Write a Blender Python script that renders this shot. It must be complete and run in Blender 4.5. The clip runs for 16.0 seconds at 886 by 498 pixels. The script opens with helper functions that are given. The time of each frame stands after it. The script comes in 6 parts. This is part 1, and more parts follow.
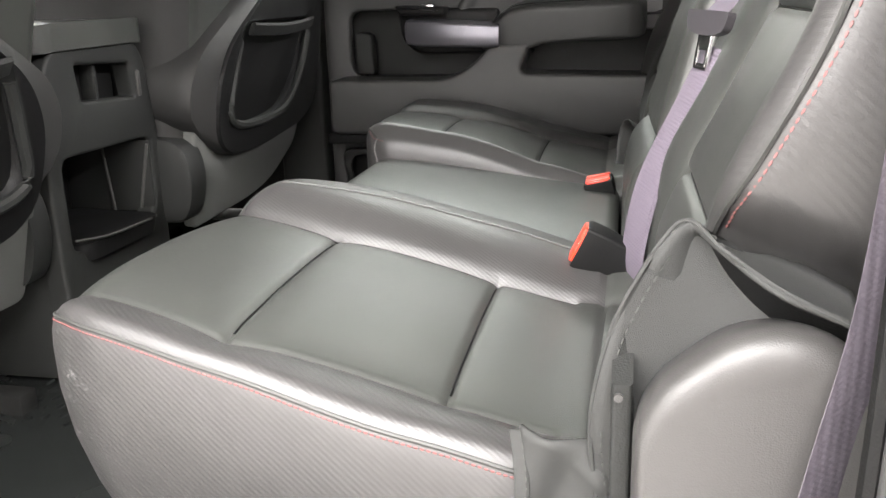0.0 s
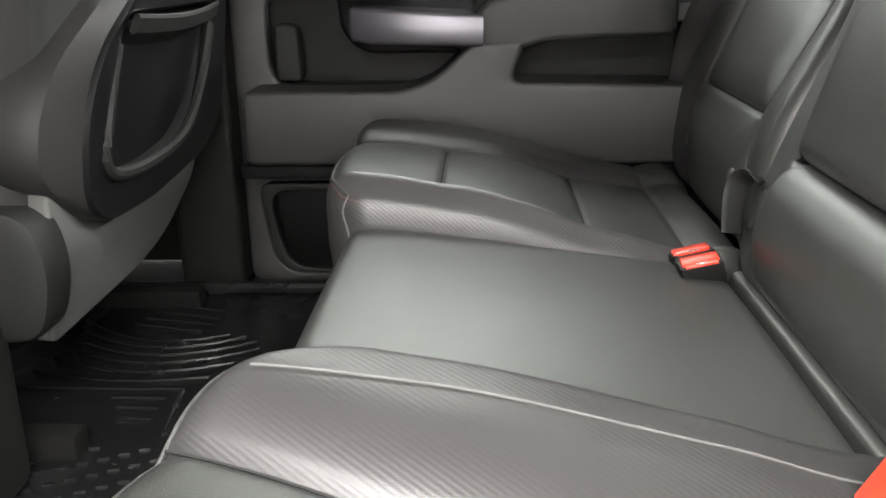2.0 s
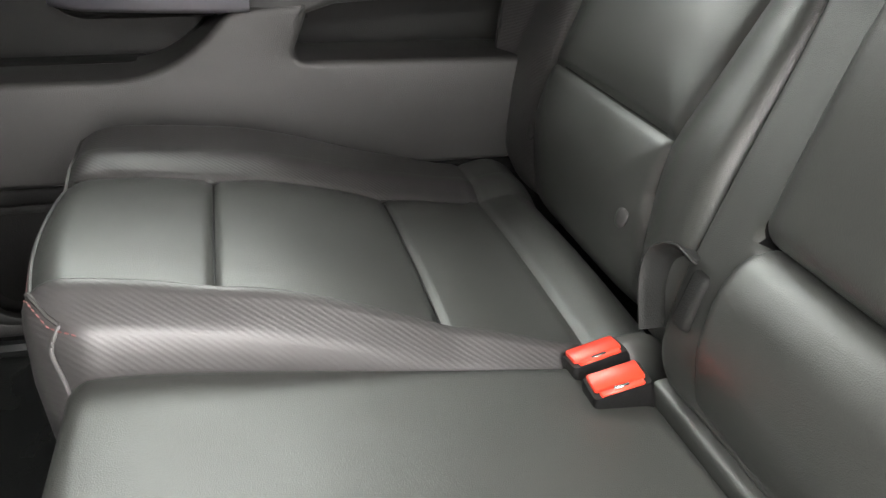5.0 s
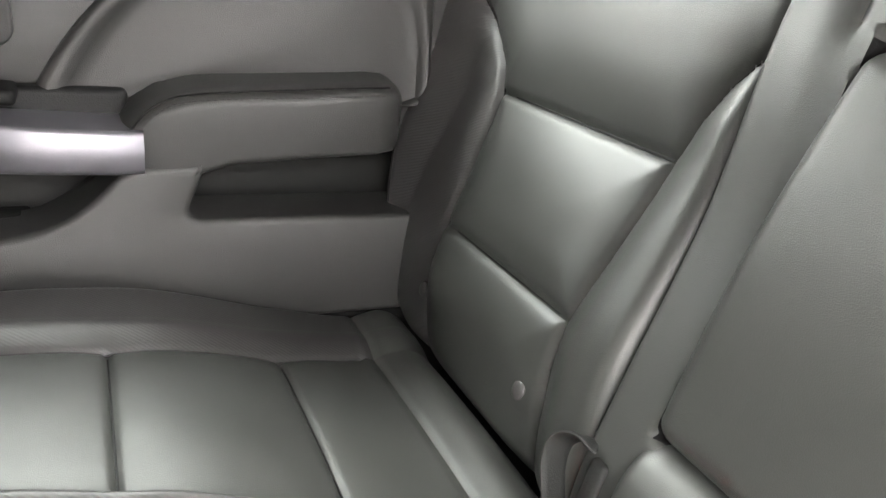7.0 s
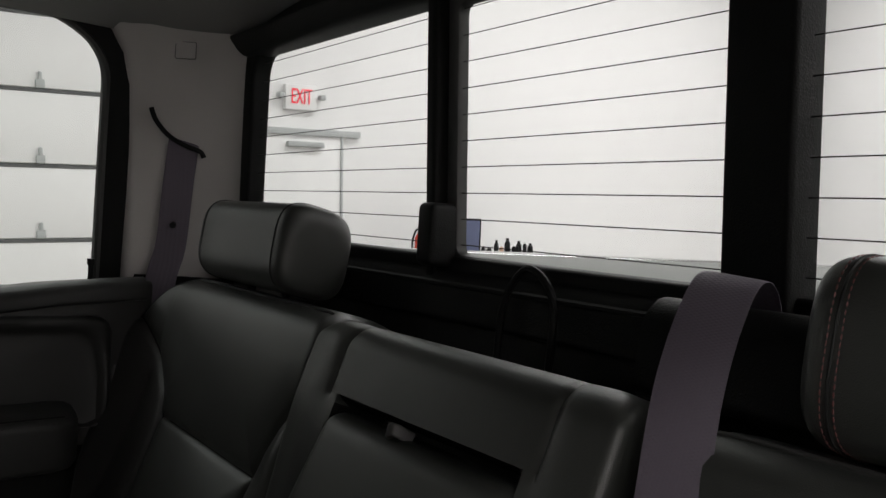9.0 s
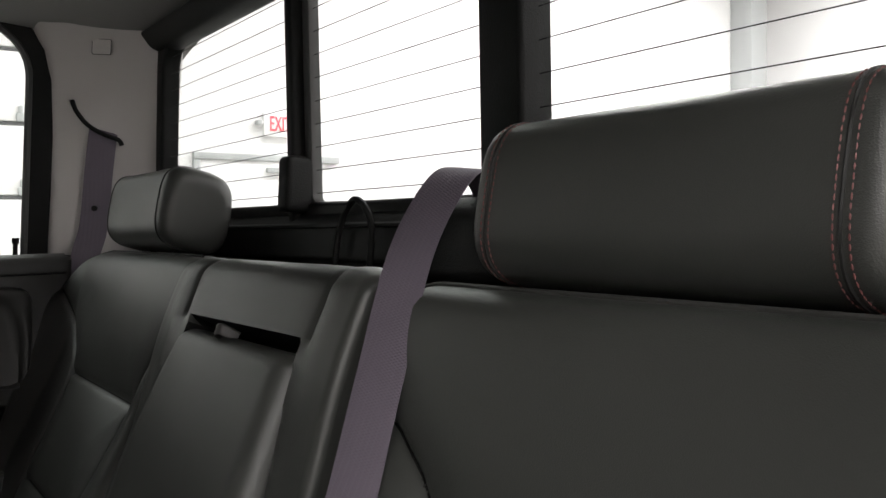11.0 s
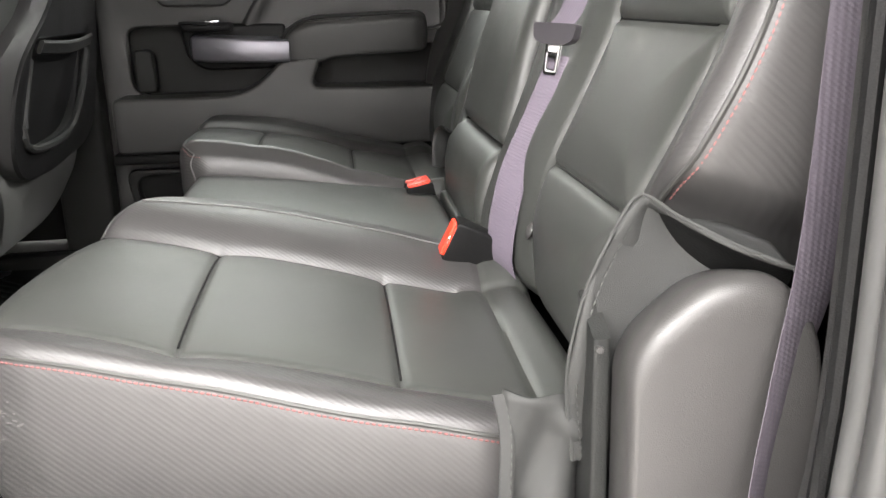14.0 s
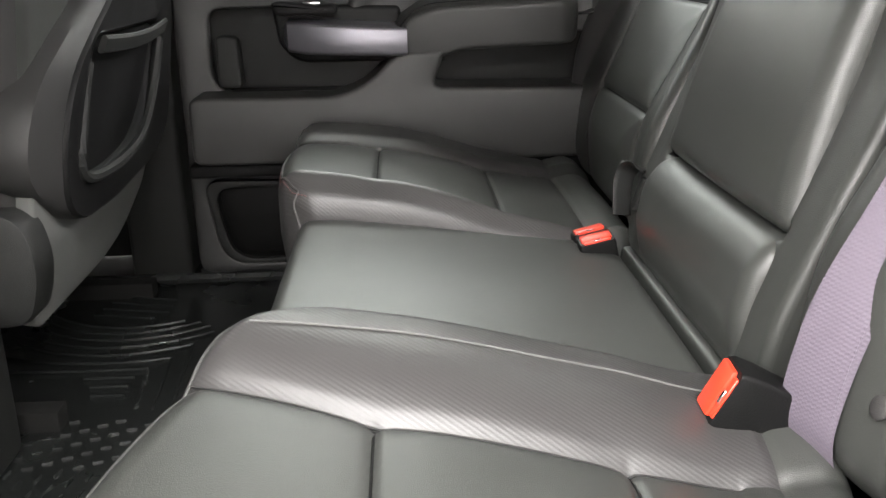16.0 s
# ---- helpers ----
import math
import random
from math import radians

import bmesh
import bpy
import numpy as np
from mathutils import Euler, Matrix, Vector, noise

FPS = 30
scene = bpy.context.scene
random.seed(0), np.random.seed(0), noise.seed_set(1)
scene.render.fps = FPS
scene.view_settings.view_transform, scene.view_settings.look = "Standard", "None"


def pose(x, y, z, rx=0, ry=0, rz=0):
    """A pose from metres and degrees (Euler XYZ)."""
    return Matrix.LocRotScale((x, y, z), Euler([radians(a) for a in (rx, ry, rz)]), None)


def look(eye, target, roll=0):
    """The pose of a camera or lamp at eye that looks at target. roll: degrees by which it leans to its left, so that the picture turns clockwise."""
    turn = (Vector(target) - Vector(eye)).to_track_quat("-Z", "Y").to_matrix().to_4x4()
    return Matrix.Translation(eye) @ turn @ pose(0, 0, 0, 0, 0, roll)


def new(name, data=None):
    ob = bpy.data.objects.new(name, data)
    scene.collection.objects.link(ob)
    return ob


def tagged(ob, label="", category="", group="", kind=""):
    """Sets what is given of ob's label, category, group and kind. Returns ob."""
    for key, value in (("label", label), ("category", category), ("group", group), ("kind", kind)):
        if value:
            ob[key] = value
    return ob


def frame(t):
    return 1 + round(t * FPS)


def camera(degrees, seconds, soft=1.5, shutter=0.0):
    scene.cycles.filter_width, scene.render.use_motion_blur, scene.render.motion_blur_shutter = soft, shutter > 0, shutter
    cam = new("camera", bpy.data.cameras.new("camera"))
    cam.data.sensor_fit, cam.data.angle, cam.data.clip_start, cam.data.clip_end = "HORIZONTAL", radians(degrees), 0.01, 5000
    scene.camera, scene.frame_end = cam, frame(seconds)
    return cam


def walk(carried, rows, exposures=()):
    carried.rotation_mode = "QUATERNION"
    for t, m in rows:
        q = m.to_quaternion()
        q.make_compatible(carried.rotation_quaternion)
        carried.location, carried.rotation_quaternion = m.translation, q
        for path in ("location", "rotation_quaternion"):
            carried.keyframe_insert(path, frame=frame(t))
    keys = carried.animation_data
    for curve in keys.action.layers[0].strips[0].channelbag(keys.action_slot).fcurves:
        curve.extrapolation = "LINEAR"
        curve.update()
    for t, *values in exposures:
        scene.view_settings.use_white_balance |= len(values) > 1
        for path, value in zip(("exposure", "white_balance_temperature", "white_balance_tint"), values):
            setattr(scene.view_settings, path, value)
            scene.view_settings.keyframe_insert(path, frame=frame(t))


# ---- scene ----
from mathutils import bvhtree

cam = camera(53.5, 16.0)
PATH = [
    (0, (-0.022, -1.188, 0.535), (-0.415, 0.689, -0.033), -1.7),
    (0.5, (-0.1, -1.099, 0.521), (-0.421, 0.786, -0.068), -1.3),
    (1, (-0.144, -0.927, 0.521), (-0.37, 0.966, -0.083), -1.2),
    (1.5, (-0.184, -0.788, 0.528), (-0.344, 1.109, -0.087), -1.6),
    (2, (-0.28, -0.683, 0.539), (-0.373, 1.215, -0.086), -1.0),
    (2.5, (-0.285, -0.609, 0.539), (-0.305, 1.255, -0.183), -0.3),
    (3, (-0.288, -0.559, 0.547), (-0.224, 1.287, -0.221), 0.2),
    (3.5, (-0.279, -0.493, 0.583), (-0.104, 1.33, -0.221), 0.7),
    (3.7, (-0.281, -0.452, 0.595), (-0.069, 1.361, -0.223), 0.2),
    (5.8, (-0.342, -0.231, 0.584), (0.261, 1.482, -0.253), 3.5),
    (6, (-0.351, -0.216, 0.591), (0.299, 1.49, -0.226), 4.0),
    (6.5, (-0.344, -0.23, 0.616), (0.358, 1.488, -0.13), 4.1),
    (7, (-0.335, -0.279, 0.666), (0.401, 1.461, 0.012), 4.1),
    (7.5, (-0.318, -0.389, 0.712), (0.485, 1.384, 0.251), 4.3),
    (8, (-0.305, -0.471, 0.754), (0.61, 1.285, 0.469), 4.1),
    (8.5, (-0.296, -0.539, 0.788), (0.748, 1.161, 0.641), 4.0),
    (9, (-0.285, -0.6, 0.807), (0.861, 1.038, 0.746), 3.5),
    (9.5, (-0.281, -0.658, 0.814), (0.928, 0.934, 0.777), 2.9),
    (9.7, (-0.279, -0.684, 0.811), (0.951, 0.892, 0.785), 2.7),
    (11.8, (-0.18, -0.955, 0.643), (0.724, 0.829, 0.634), 0.4),
    (12, (-0.2, -1.016, 0.632), (0.58, 0.825, 0.585), 0.2),
    (12.5, (-0.187, -1.168, 0.615), (0.343, 0.752, 0.428), -0.8),
    (13, (-0.182, -1.253, 0.58), (0.188, 0.686, 0.255), -1.6),
    (13.5, (-0.176, -1.267, 0.546), (0.097, 0.664, 0.105), -1.8),
    (14, (-0.182, -1.253, 0.539), (0.033, 0.657, -0.013), -1.6),
    (14.5, (-0.182, -1.229, 0.551), (-0.011, 0.675, -0.036), -1.2),
    (15, (-0.174, -1.126, 0.577), (-0.047, 0.777, -0.025), -1.2),
    (15.5, (-0.209, -0.972, 0.565), (-0.111, 0.927, -0.055), -0.9),
    (16, (-0.295, -0.845, 0.582), (-0.209, 1.047, -0.061), -1.0),
]
EXPOSURES = [(0, 2.1), (1.5, 2.2), (2.5, 2.15), (3.5, 2.25), (6, 3.0), (7, 3.15), (7.5, 3.0), (8, 1.55), (8.5, -0.1), (9, -1.0), (9.7, -1.15), (11.8, 1.15), (12.5, 1.85), (13.5, 1.95), (16, 2.05)]
walk(cam, [(t, look(eye, target, roll)) for t, eye, target, roll in PATH], EXPOSURES)

# ---- light: a white showroom with rows of ceiling lamps, no daylight ----
RAKE = -3.0                       # the truck stands nose down: the room's level against the cab's floor
ROOM = pose(0, 0, -0.77, 0, RAKE, 0)
world = bpy.data.worlds.new("world")
scene.world = world
world.use_nodes = True
world.node_tree.nodes["Background"].inputs[0].default_value = (0.9, 0.95, 1.0, 1)
world.node_tree.nodes["Background"].inputs[1].default_value = 0.15


def lamp(x, y, z, sx, sy, watts, rx=0, ry=0, colour=(1, 0.98, 0.95)):
    data = bpy.data.lights.new("ceiling_lamp", "AREA")
    data.shape, data.size, data.size_y, data.energy, data.color = "RECTANGLE", sx, sy, watts, colour
    ob = new("ceiling_lamp_light", data)
    ob.matrix_world = ROOM @ pose(x, y, z, rx, ry, 0)
    return ob


LAMPS = [(0.3, -2.6, 3.72, 8.0, 0.9, 210), (-0.6, -3.6, 3.72, 8.0, 0.5, 330), (-1.8, -6.6, 3.72, 9.0, 1.2, 300), (-1.4, 3.7, 3.72, 8.0, 3.4, 260), (6.5, 4.6, 5.0, 7.0, 0.5, 380), (8.0, -1.5, 5.0, 0.6, 6.0, 640)]
for lx, ly, lz, sx, sy, w in LAMPS:
    lamp(lx, ly, lz, sx, sy, w, colour=(1.0, 0.97, 0.95) if ly < -2 else (0.985, 1.0, 0.965) if lx < 0 else (1.0, 0.97, 0.975))


# ---- materials ----
def material(name, colour, rough=0.5, metal=0.0, grain=0.0, scale=300.0, blotch=0.0, spec=0.5, rib=0.0, rib_scale=400.0, rib_turn=0.0, coat=0.0, weft=None, weft_scale=0.004):
    """Base colour with two scales of variation, grain relief and, where asked, a ribbed weave with its weft."""
    m = bpy.data.materials.new(name)
    m.use_nodes = True
    nt = m.node_tree
    b = nt.nodes["Principled BSDF"]
    b.inputs["Roughness"].default_value, b.inputs["Metallic"].default_value = rough, metal
    b.inputs["Specular IOR Level"].default_value = spec
    b.inputs["Coat Weight"].default_value = coat
    tc = nt.nodes.new("ShaderNodeTexCoord")
    big = nt.nodes.new("ShaderNodeTexNoise")
    big.inputs["Scale"].default_value, big.inputs["Detail"].default_value = 9.0, 4.0
    nt.links.new(tc.outputs["Object"], big.inputs["Vector"])
    fine = nt.nodes.new("ShaderNodeTexVoronoi")
    fine.inputs["Scale"].default_value = scale
    nt.links.new(tc.outputs["Object"], fine.inputs["Vector"])
    ramp = nt.nodes.new("ShaderNodeMix")
    ramp.data_type = "RGBA"
    lo = [c * (1 - blotch) for c in colour]
    hi = [min(1, c * (1 + blotch)) for c in colour]
    ramp.inputs[6].default_value, ramp.inputs[7].default_value = (*lo, 1), (*hi, 1)
    nt.links.new(big.outputs["Fac"], ramp.inputs[0])
    nt.links.new(ramp.outputs[2], b.inputs["Base Color"])
    rr = nt.nodes.new("ShaderNodeMapRange")
    rr.inputs["To Min"].default_value, rr.inputs["To Max"].default_value = max(0.02, rough - 0.08), min(1, rough + 0.08)
    nt.links.new(big.outputs["Fac"], rr.inputs["Value"])
    nt.links.new(rr.outputs["Result"], b.inputs["Roughness"])
    last = None
    if grain:
        bump = nt.nodes.new("ShaderNodeBump")
        bump.inputs["Strength"].default_value, bump.inputs["Distance"].default_value = grain, 0.0006
        nt.links.new(fine.outputs["Distance"], bump.inputs["Height"])
        last = bump
    if rib:
        dot = nt.nodes.new("ShaderNodeVectorMath")
        dot.operation = "DOT_PRODUCT"
        dot.inputs[1].default_value = [math.tau / rib_scale * k for k in rib_turn]
        nt.links.new(tc.outputs["Object"], dot.inputs[0])
        wave = nt.nodes.new("ShaderNodeMath")
        wave.operation = "SINE"
        nt.links.new(dot.outputs["Value"], wave.inputs[0])
        if weft:
            dot2 = nt.nodes.new("ShaderNodeVectorMath")
            dot2.operation = "DOT_PRODUCT"
            dot2.inputs[1].default_value = [math.tau / weft_scale * k for k in weft]
            nt.links.new(tc.outputs["Object"], dot2.inputs[0])
            wave2, warp = nt.nodes.new("ShaderNodeMath"), wave
            wave2.operation = "SINE"
            nt.links.new(dot2.outputs["Value"], wave2.inputs[0])
            wave = nt.nodes.new("ShaderNodeMath")
            wave.operation = "MULTIPLY_ADD"
            nt.links.new(warp.outputs[0], wave.inputs[0])
            nt.links.new(wave2.outputs[0], wave.inputs[1])
            nt.links.new(warp.outputs[0], wave.inputs[2])
        bump2 = nt.nodes.new("ShaderNodeBump")
        bump2.inputs["Strength"].default_value, bump2.inputs["Distance"].default_value = rib, 0.0012
        nt.links.new(wave.outputs[0], bump2.inputs["Height"])
        if last:
            nt.links.new(last.outputs["Normal"], bump2.inputs["Normal"])
        last = bump2
    if last:
        nt.links.new(last.outputs["Normal"], b.inputs["Normal"])
    return m


LEATHER = material("charcoal_leather", (0.035, 0.0365, 0.0335), 0.38, grain=0.22, scale=1100, blotch=0.1, spec=0.5)
TWILL = material("ribbed_charcoal_vinyl", (0.036, 0.0347, 0.0342), 0.42, grain=0.14, scale=1200, blotch=0.08, spec=0.55, rib=0.068, rib_scale=0.0042, rib_turn=(0.71, 0.71, 0.71))
FABRIC = material("grey_cloth", (0.085, 0.087, 0.082), 0.85, grain=0.35, scale=1500, blotch=0.12)
FLAPCLOTH = material("dark_flap_cloth", (0.021, 0.0215, 0.0205), 0.75, grain=0.4, scale=1600, blotch=0.12)
TRIM = material("dark_grey_plastic", (0.014, 0.0145, 0.0138), 0.55, grain=0.3, scale=700, blotch=0.06, spec=0.25)
SOFT = material("soft_grey_door_vinyl", (0.0285, 0.0283, 0.0274), 0.46, grain=0.3, scale=800, blotch=0.06, spec=0.4)
SHIELD = material("grained_grey_plastic", (0.038, 0.0365, 0.0355), 0.40, grain=0.2, scale=1000, blotch=0.06)
BLACK = material("black_plastic", (0.006, 0.006, 0.006), 0.52, grain=0.3, scale=600, blotch=0.2, spec=0.16)
RUBBER = material("black_rubber", (0.011, 0.012, 0.0115), 0.26, grain=0.3, scale=350, blotch=0.3, spec=0.5)
CARPET = material("black_carpet", (0.010, 0.010, 0.0095), 0.95, grain=1.0, scale=500, blotch=0.3, spec=0.1)
PILLAR = material("light_grey_pillar_trim", (0.50, 0.475, 0.46), 0.65, grain=0.3, scale=600, blotch=0.04)
HEADLINER = material("grey_headliner_cloth", (0.24, 0.235, 0.23), 0.95, grain=0.6, scale=900, blotch=0.06)
WEBBING = material("lilac_grey_webbing", (0.112, 0.094, 0.119), 0.6, grain=0.2, scale=1500, blotch=0.08, rib=0.16, rib_scale=0.0052, rib_turn=(-0.28, 0.95, 0.09), weft=(0.35, 0.0, 0.94), weft_scale=0.0024)
CROSSWEB = material("lilac_grey_cross_ribbed_webbing", (0.112, 0.094, 0.119), 0.6, grain=0.2, scale=1500, blotch=0.08, rib=0.16, rib_scale=0.0036, rib_turn=(0.33, 0.0, 0.94), weft=(-0.28, 0.95, 0.09), weft_scale=0.0040)
# the same lilac webbing, darkened in its colour for the belt's shaded side
SHADEDWEB = material("shaded_lilac_webbing", (0.076, 0.066, 0.080), 0.6, grain=0.2, scale=1500, blotch=0.1, rib=0.16, rib_scale=0.0058, rib_turn=(0.98, 0.15, 0.0), weft=(0.1, 0.0, 0.99), weft_scale=0.0034)
JAMBTRIM = material("grey_jamb_plastic", (0.019, 0.0187, 0.0184), 0.55, grain=0.3, scale=700, blotch=0.06, spec=0.35)
RED = material("red_plastic", (0.72, 0.045, 0.02), 0.35, blotch=0.06)
CHROME = material("chrome", (0.75, 0.75, 0.75), 0.12, metal=1.0, blotch=0.03)
SILVER = material("brushed_silver_paint", (0.17, 0.166, 0.185), 0.38, metal=0.75, blotch=0.06)
PIPING = material("dark_piping", (0.017, 0.017, 0.0165), 0.6, blotch=0.1, spec=0.25)
EDGING = material("charcoal_piping", (0.034, 0.034, 0.032), 0.52, blotch=0.1, spec=0.4)
PALE = material("pale_grey_thread", (0.08, 0.079, 0.077), 0.6, blotch=0.1)
GRIP = material("dark_mauve_grey_plastic", (0.035, 0.032, 0.036), 0.5, grain=0.2, scale=900, blotch=0.06)
SCUFF = material("rubbed_pale_vinyl", (0.11, 0.108, 0.105), 0.6, grain=0.3, scale=900, blotch=0.3)
REDTHREAD = material("red_thread", (0.15, 0.052, 0.050), 0.6, blotch=0.1)
WHITE = material("white_wall_paint", (0.86, 0.845, 0.845), 0.7, grain=0.05, scale=60, blotch=0.02)
CONCRETE = material("grey_concrete", (0.36, 0.35, 0.33), 0.4, grain=0.2, scale=60, blotch=0.15)
GASKET = material("dark_grey_gasket", (0.11, 0.11, 0.11), 0.7, blotch=0.1)
GREYPAINT = material("grey_metal_paint", (0.45, 0.46, 0.46), 0.4, blotch=0.05)
DARKPAINT = material("black_metallic_car_paint", (0.012, 0.014, 0.013), 0.22, metal=0.2, coat=0.8, blotch=0.05, grain=0.05, scale=400)
FLANGE = material("grey_jamb_paint", (0.04, 0.04, 0.039), 0.45, coat=0.1, blotch=0.04)
BODY = material("silver_car_paint", (0.5, 0.5, 0.5), 0.3, metal=0.3, coat=0.6, blotch=0.03)
BEDCOVER = material("grey_bed_cover_vinyl", (0.20, 0.20, 0.195), 0.6, grain=0.2, scale=400, blotch=0.1)
# charcoal vinyl of the front seats, their shade put into a darker base colour
SHADEDVINYL = material("shaded_seat_side_vinyl", (0.024, 0.0236, 0.023), 0.55, grain=0.2, scale=1100, blotch=0.1, spec=0.3)
SEAL = material("grey_rubber_seal", (0.048, 0.048, 0.047), 0.55, blotch=0.1)
DIM = material("screen_glass", (0.16, 0.18, 0.3), 0.25, blotch=0.1)
PEACH = material("amber_plastic", (0.6, 0.36, 0.25), 0.3, blotch=0.1)


def glowing(name, colour, strength):
    m = material(name, colour, 0.4)
    b = m.node_tree.nodes["Principled BSDF"]
    b.inputs["Emission Color"].default_value, b.inputs["Emission Strength"].default_value = (*colour, 1), strength
    return m


EXITRED = glowing("lit_red_letters", (0.8, 0.05, 0.08), 0.7)


def glass_material():
    m = bpy.data.materials.new("clear_glass")
    m.use_nodes = True
    nt = m.node_tree
    nt.nodes.clear()
    out = nt.nodes.new("ShaderNodeOutputMaterial")
    mix, tr, gl, fr = (nt.nodes.new("ShaderNode" + k) for k in ("MixShader", "BsdfTransparent", "BsdfGlossy", "LayerWeight"))
    power, gain = nt.nodes.new("ShaderNodeMath"), nt.nodes.new("ShaderNodeMath")
    power.operation, gain.operation = "POWER", "MULTIPLY_ADD"
    power.inputs[1].default_value, gain.inputs[1].default_value, gain.inputs[2].default_value = 5.0, 0.5, 0.015
    tr.inputs[0].default_value = (0.93, 0.95, 0.94, 1)
    gl.inputs["Roughness"].default_value = 0.02
    nt.links.new(fr.outputs["Facing"], power.inputs[0])
    nt.links.new(power.outputs[0], gain.inputs[0])
    nt.links.new(gain.outputs[0], mix.inputs[0])
    nt.links.new(tr.outputs[0], mix.inputs[1])
    nt.links.new(gl.outputs[0], mix.inputs[2])
    nt.links.new(mix.outputs[0], out.inputs[0])
    return m


GLASS = glass_material()


# ---- building helpers ----
def thing(name, label, category, group="", kind="", at=(0, 0, 0)):
    e = new(name)
    e.location = at
    e.empty_display_size = 0.05
    return tagged(e, label, category, group, kind)


def link(name, mesh, mat, parent=None, label=""):
    ob = new(name, mesh)
    if mat and not mesh.materials:
        mesh.materials.append(mat)
    if parent:
        ob.parent = parent
        if parent.parent is None:
            ob.matrix_parent_inverse = Matrix.Translation(-parent.location)
    if label:
        ob["label"] = label
    return ob


def part(name, bm, mat, parent=None, label="", smooth=True):
    bmesh.ops.recalc_face_normals(bm, faces=bm.faces)
    mesh = bpy.data.meshes.new(name)
    bm.to_mesh(mesh)
    bm.free()
    for p in mesh.polygons:
        p.use_smooth = smooth
    if smooth:
        mesh.set_sharp_from_angle(angle=radians(38))
    return link(name, mesh, mat, parent, label)


def raw(name, verts, faces, mat, parent=None, label="", smooth=True, sharp=60):
    mesh = bpy.data.meshes.new(name)
    mesh.from_pydata([tuple(map(float, v)) for v in verts], [], faces)
    mesh.update()
    for p in mesh.polygons:
        p.use_smooth = smooth
    if smooth:
        mesh.set_sharp_from_angle(angle=radians(sharp))
    return link(name, mesh, mat, parent, label)


def box(x0, x1, y0, y1, z0, z1, bevel=0.004, seg=2, m=None):
    bm = bmesh.new()
    bmesh.ops.create_cube(bm, size=1, matrix=Matrix.Translation(((x0 + x1) / 2, (y0 + y1) / 2, (z0 + z1) / 2)) @ Matrix.Diagonal((abs(x1 - x0), abs(y1 - y0), abs(z1 - z0), 1)))
    if bevel:
        bmesh.ops.bevel(bm, geom=bm.edges[:], offset=bevel, segments=seg, affect="EDGES", profile=0.5)
    if m:
        bmesh.ops.transform(bm, matrix=m, verts=bm.verts)
    return bm


def join(*bms):
    out = bms[0]
    for b in bms[1:]:
        mesh = bpy.data.meshes.new("tmp")
        b.to_mesh(mesh)
        b.free()
        out.from_mesh(mesh)
        bpy.data.meshes.remove(mesh)
    return out


def rounded(points, radii, seg=6):
    """A polygon with its corners rounded, in 2D."""
    out, n = [], len(points)
    radii = radii if isinstance(radii, (list, tuple)) else [radii] * n
    for i in range(n):
        p, a, b = Vector(points[i]), Vector(points[i - 1]), Vector(points[(i + 1) % n])
        da, db = (a - p), (b - p)
        r = min(radii[i], da.length * 0.48, db.length * 0.48)
        if r < 1e-5:
            out.append(tuple(p))
            continue
        pa, pb = p + da.normalized() * r, p + db.normalized() * r
        for k in range(seg + 1):
            t = k / seg
            q = (1 - t) ** 2 * pa + 2 * t * (1 - t) * p + t * t * pb
            out.append((q.x, q.y))
    return out


def plate(outline, holes, depth, m, bevel=0.0, seg=2, hollow=False):
    """A flat sheet in (u, v) with holes, thickened by depth along w, laid by m."""
    bm = bmesh.new()
    edges = []
    for loop in [outline, *holes]:
        vs = [bm.verts.new((u, v, 0)) for u, v in loop]
        edges += [bm.edges.new((vs[i], vs[(i + 1) % len(vs)])) for i in range(len(vs))]
    if holes or hollow:
        bmesh.ops.triangle_fill(bm, use_beauty=True, use_dissolve=False, edges=edges)
    else:
        bm.faces.new(list(bm.verts))
    for f in bm.faces:
        if f.normal.z < 0:
            f.normal_flip()
    top = bm.faces[:]
    res = bmesh.ops.extrude_face_region(bm, geom=top)
    moved = [g for g in res["geom"] if isinstance(g, bmesh.types.BMVert)]
    bmesh.ops.translate(bm, vec=(0, 0, depth), verts=moved)
    if bevel:
        bm.normal_update()
        rim = [e for e in bm.edges if len(e.link_faces) == 2 and all(v.co.z > depth - 1e-6 for v in e.verts) and min(abs(f.normal.z) for f in e.link_faces) < 0.5]
        bmesh.ops.bevel(bm, geom=rim, offset=bevel, segments=seg, affect="EDGES", profile=0.5)
    bmesh.ops.transform(bm, matrix=m, verts=bm.verts)
    return bm


def loft(rings, closed=True, caps=True):
    bm = bmesh.new()
    rows = [[bm.verts.new(p) for p in ring] for ring in rings]
    n = len(rows[0])
    for a, b in zip(rows, rows[1:]):
        for i in range(n if closed else n - 1):
            bm.faces.new((a[i], a[(i + 1) % n], b[(i + 1) % n], b[i]))
    if caps and closed:
        bm.faces.new(rows[0][::-1])
        bm.faces.new(rows[-1])
    return bm


def by_angle(loop, centre, n=72):
    """A closed 2D loop taken at even angles round a centre."""
    pts = [Vector((p[0] - centre[0], p[1] - centre[1])) for p in loop]
    out = []
    for k in range(n):
        d = Vector((math.cos(k / n * math.tau), math.sin(k / n * math.tau)))
        best = 0.0
        for a, b in zip(pts, pts[1:] + pts[:1]):
            e = b - a
            den = d.x * e.y - d.y * e.x
            if abs(den) < 1e-9:
                continue
            r, s = (a.x * e.y - a.y * e.x) / den, (a.x * d.y - a.y * d.x) / den
            if r > best and -1e-6 <= s <= 1 + 1e-6:
                best = r
        out.append(Vector((centre[0] + d.x * best, centre[1] + d.y * best)))
    return out


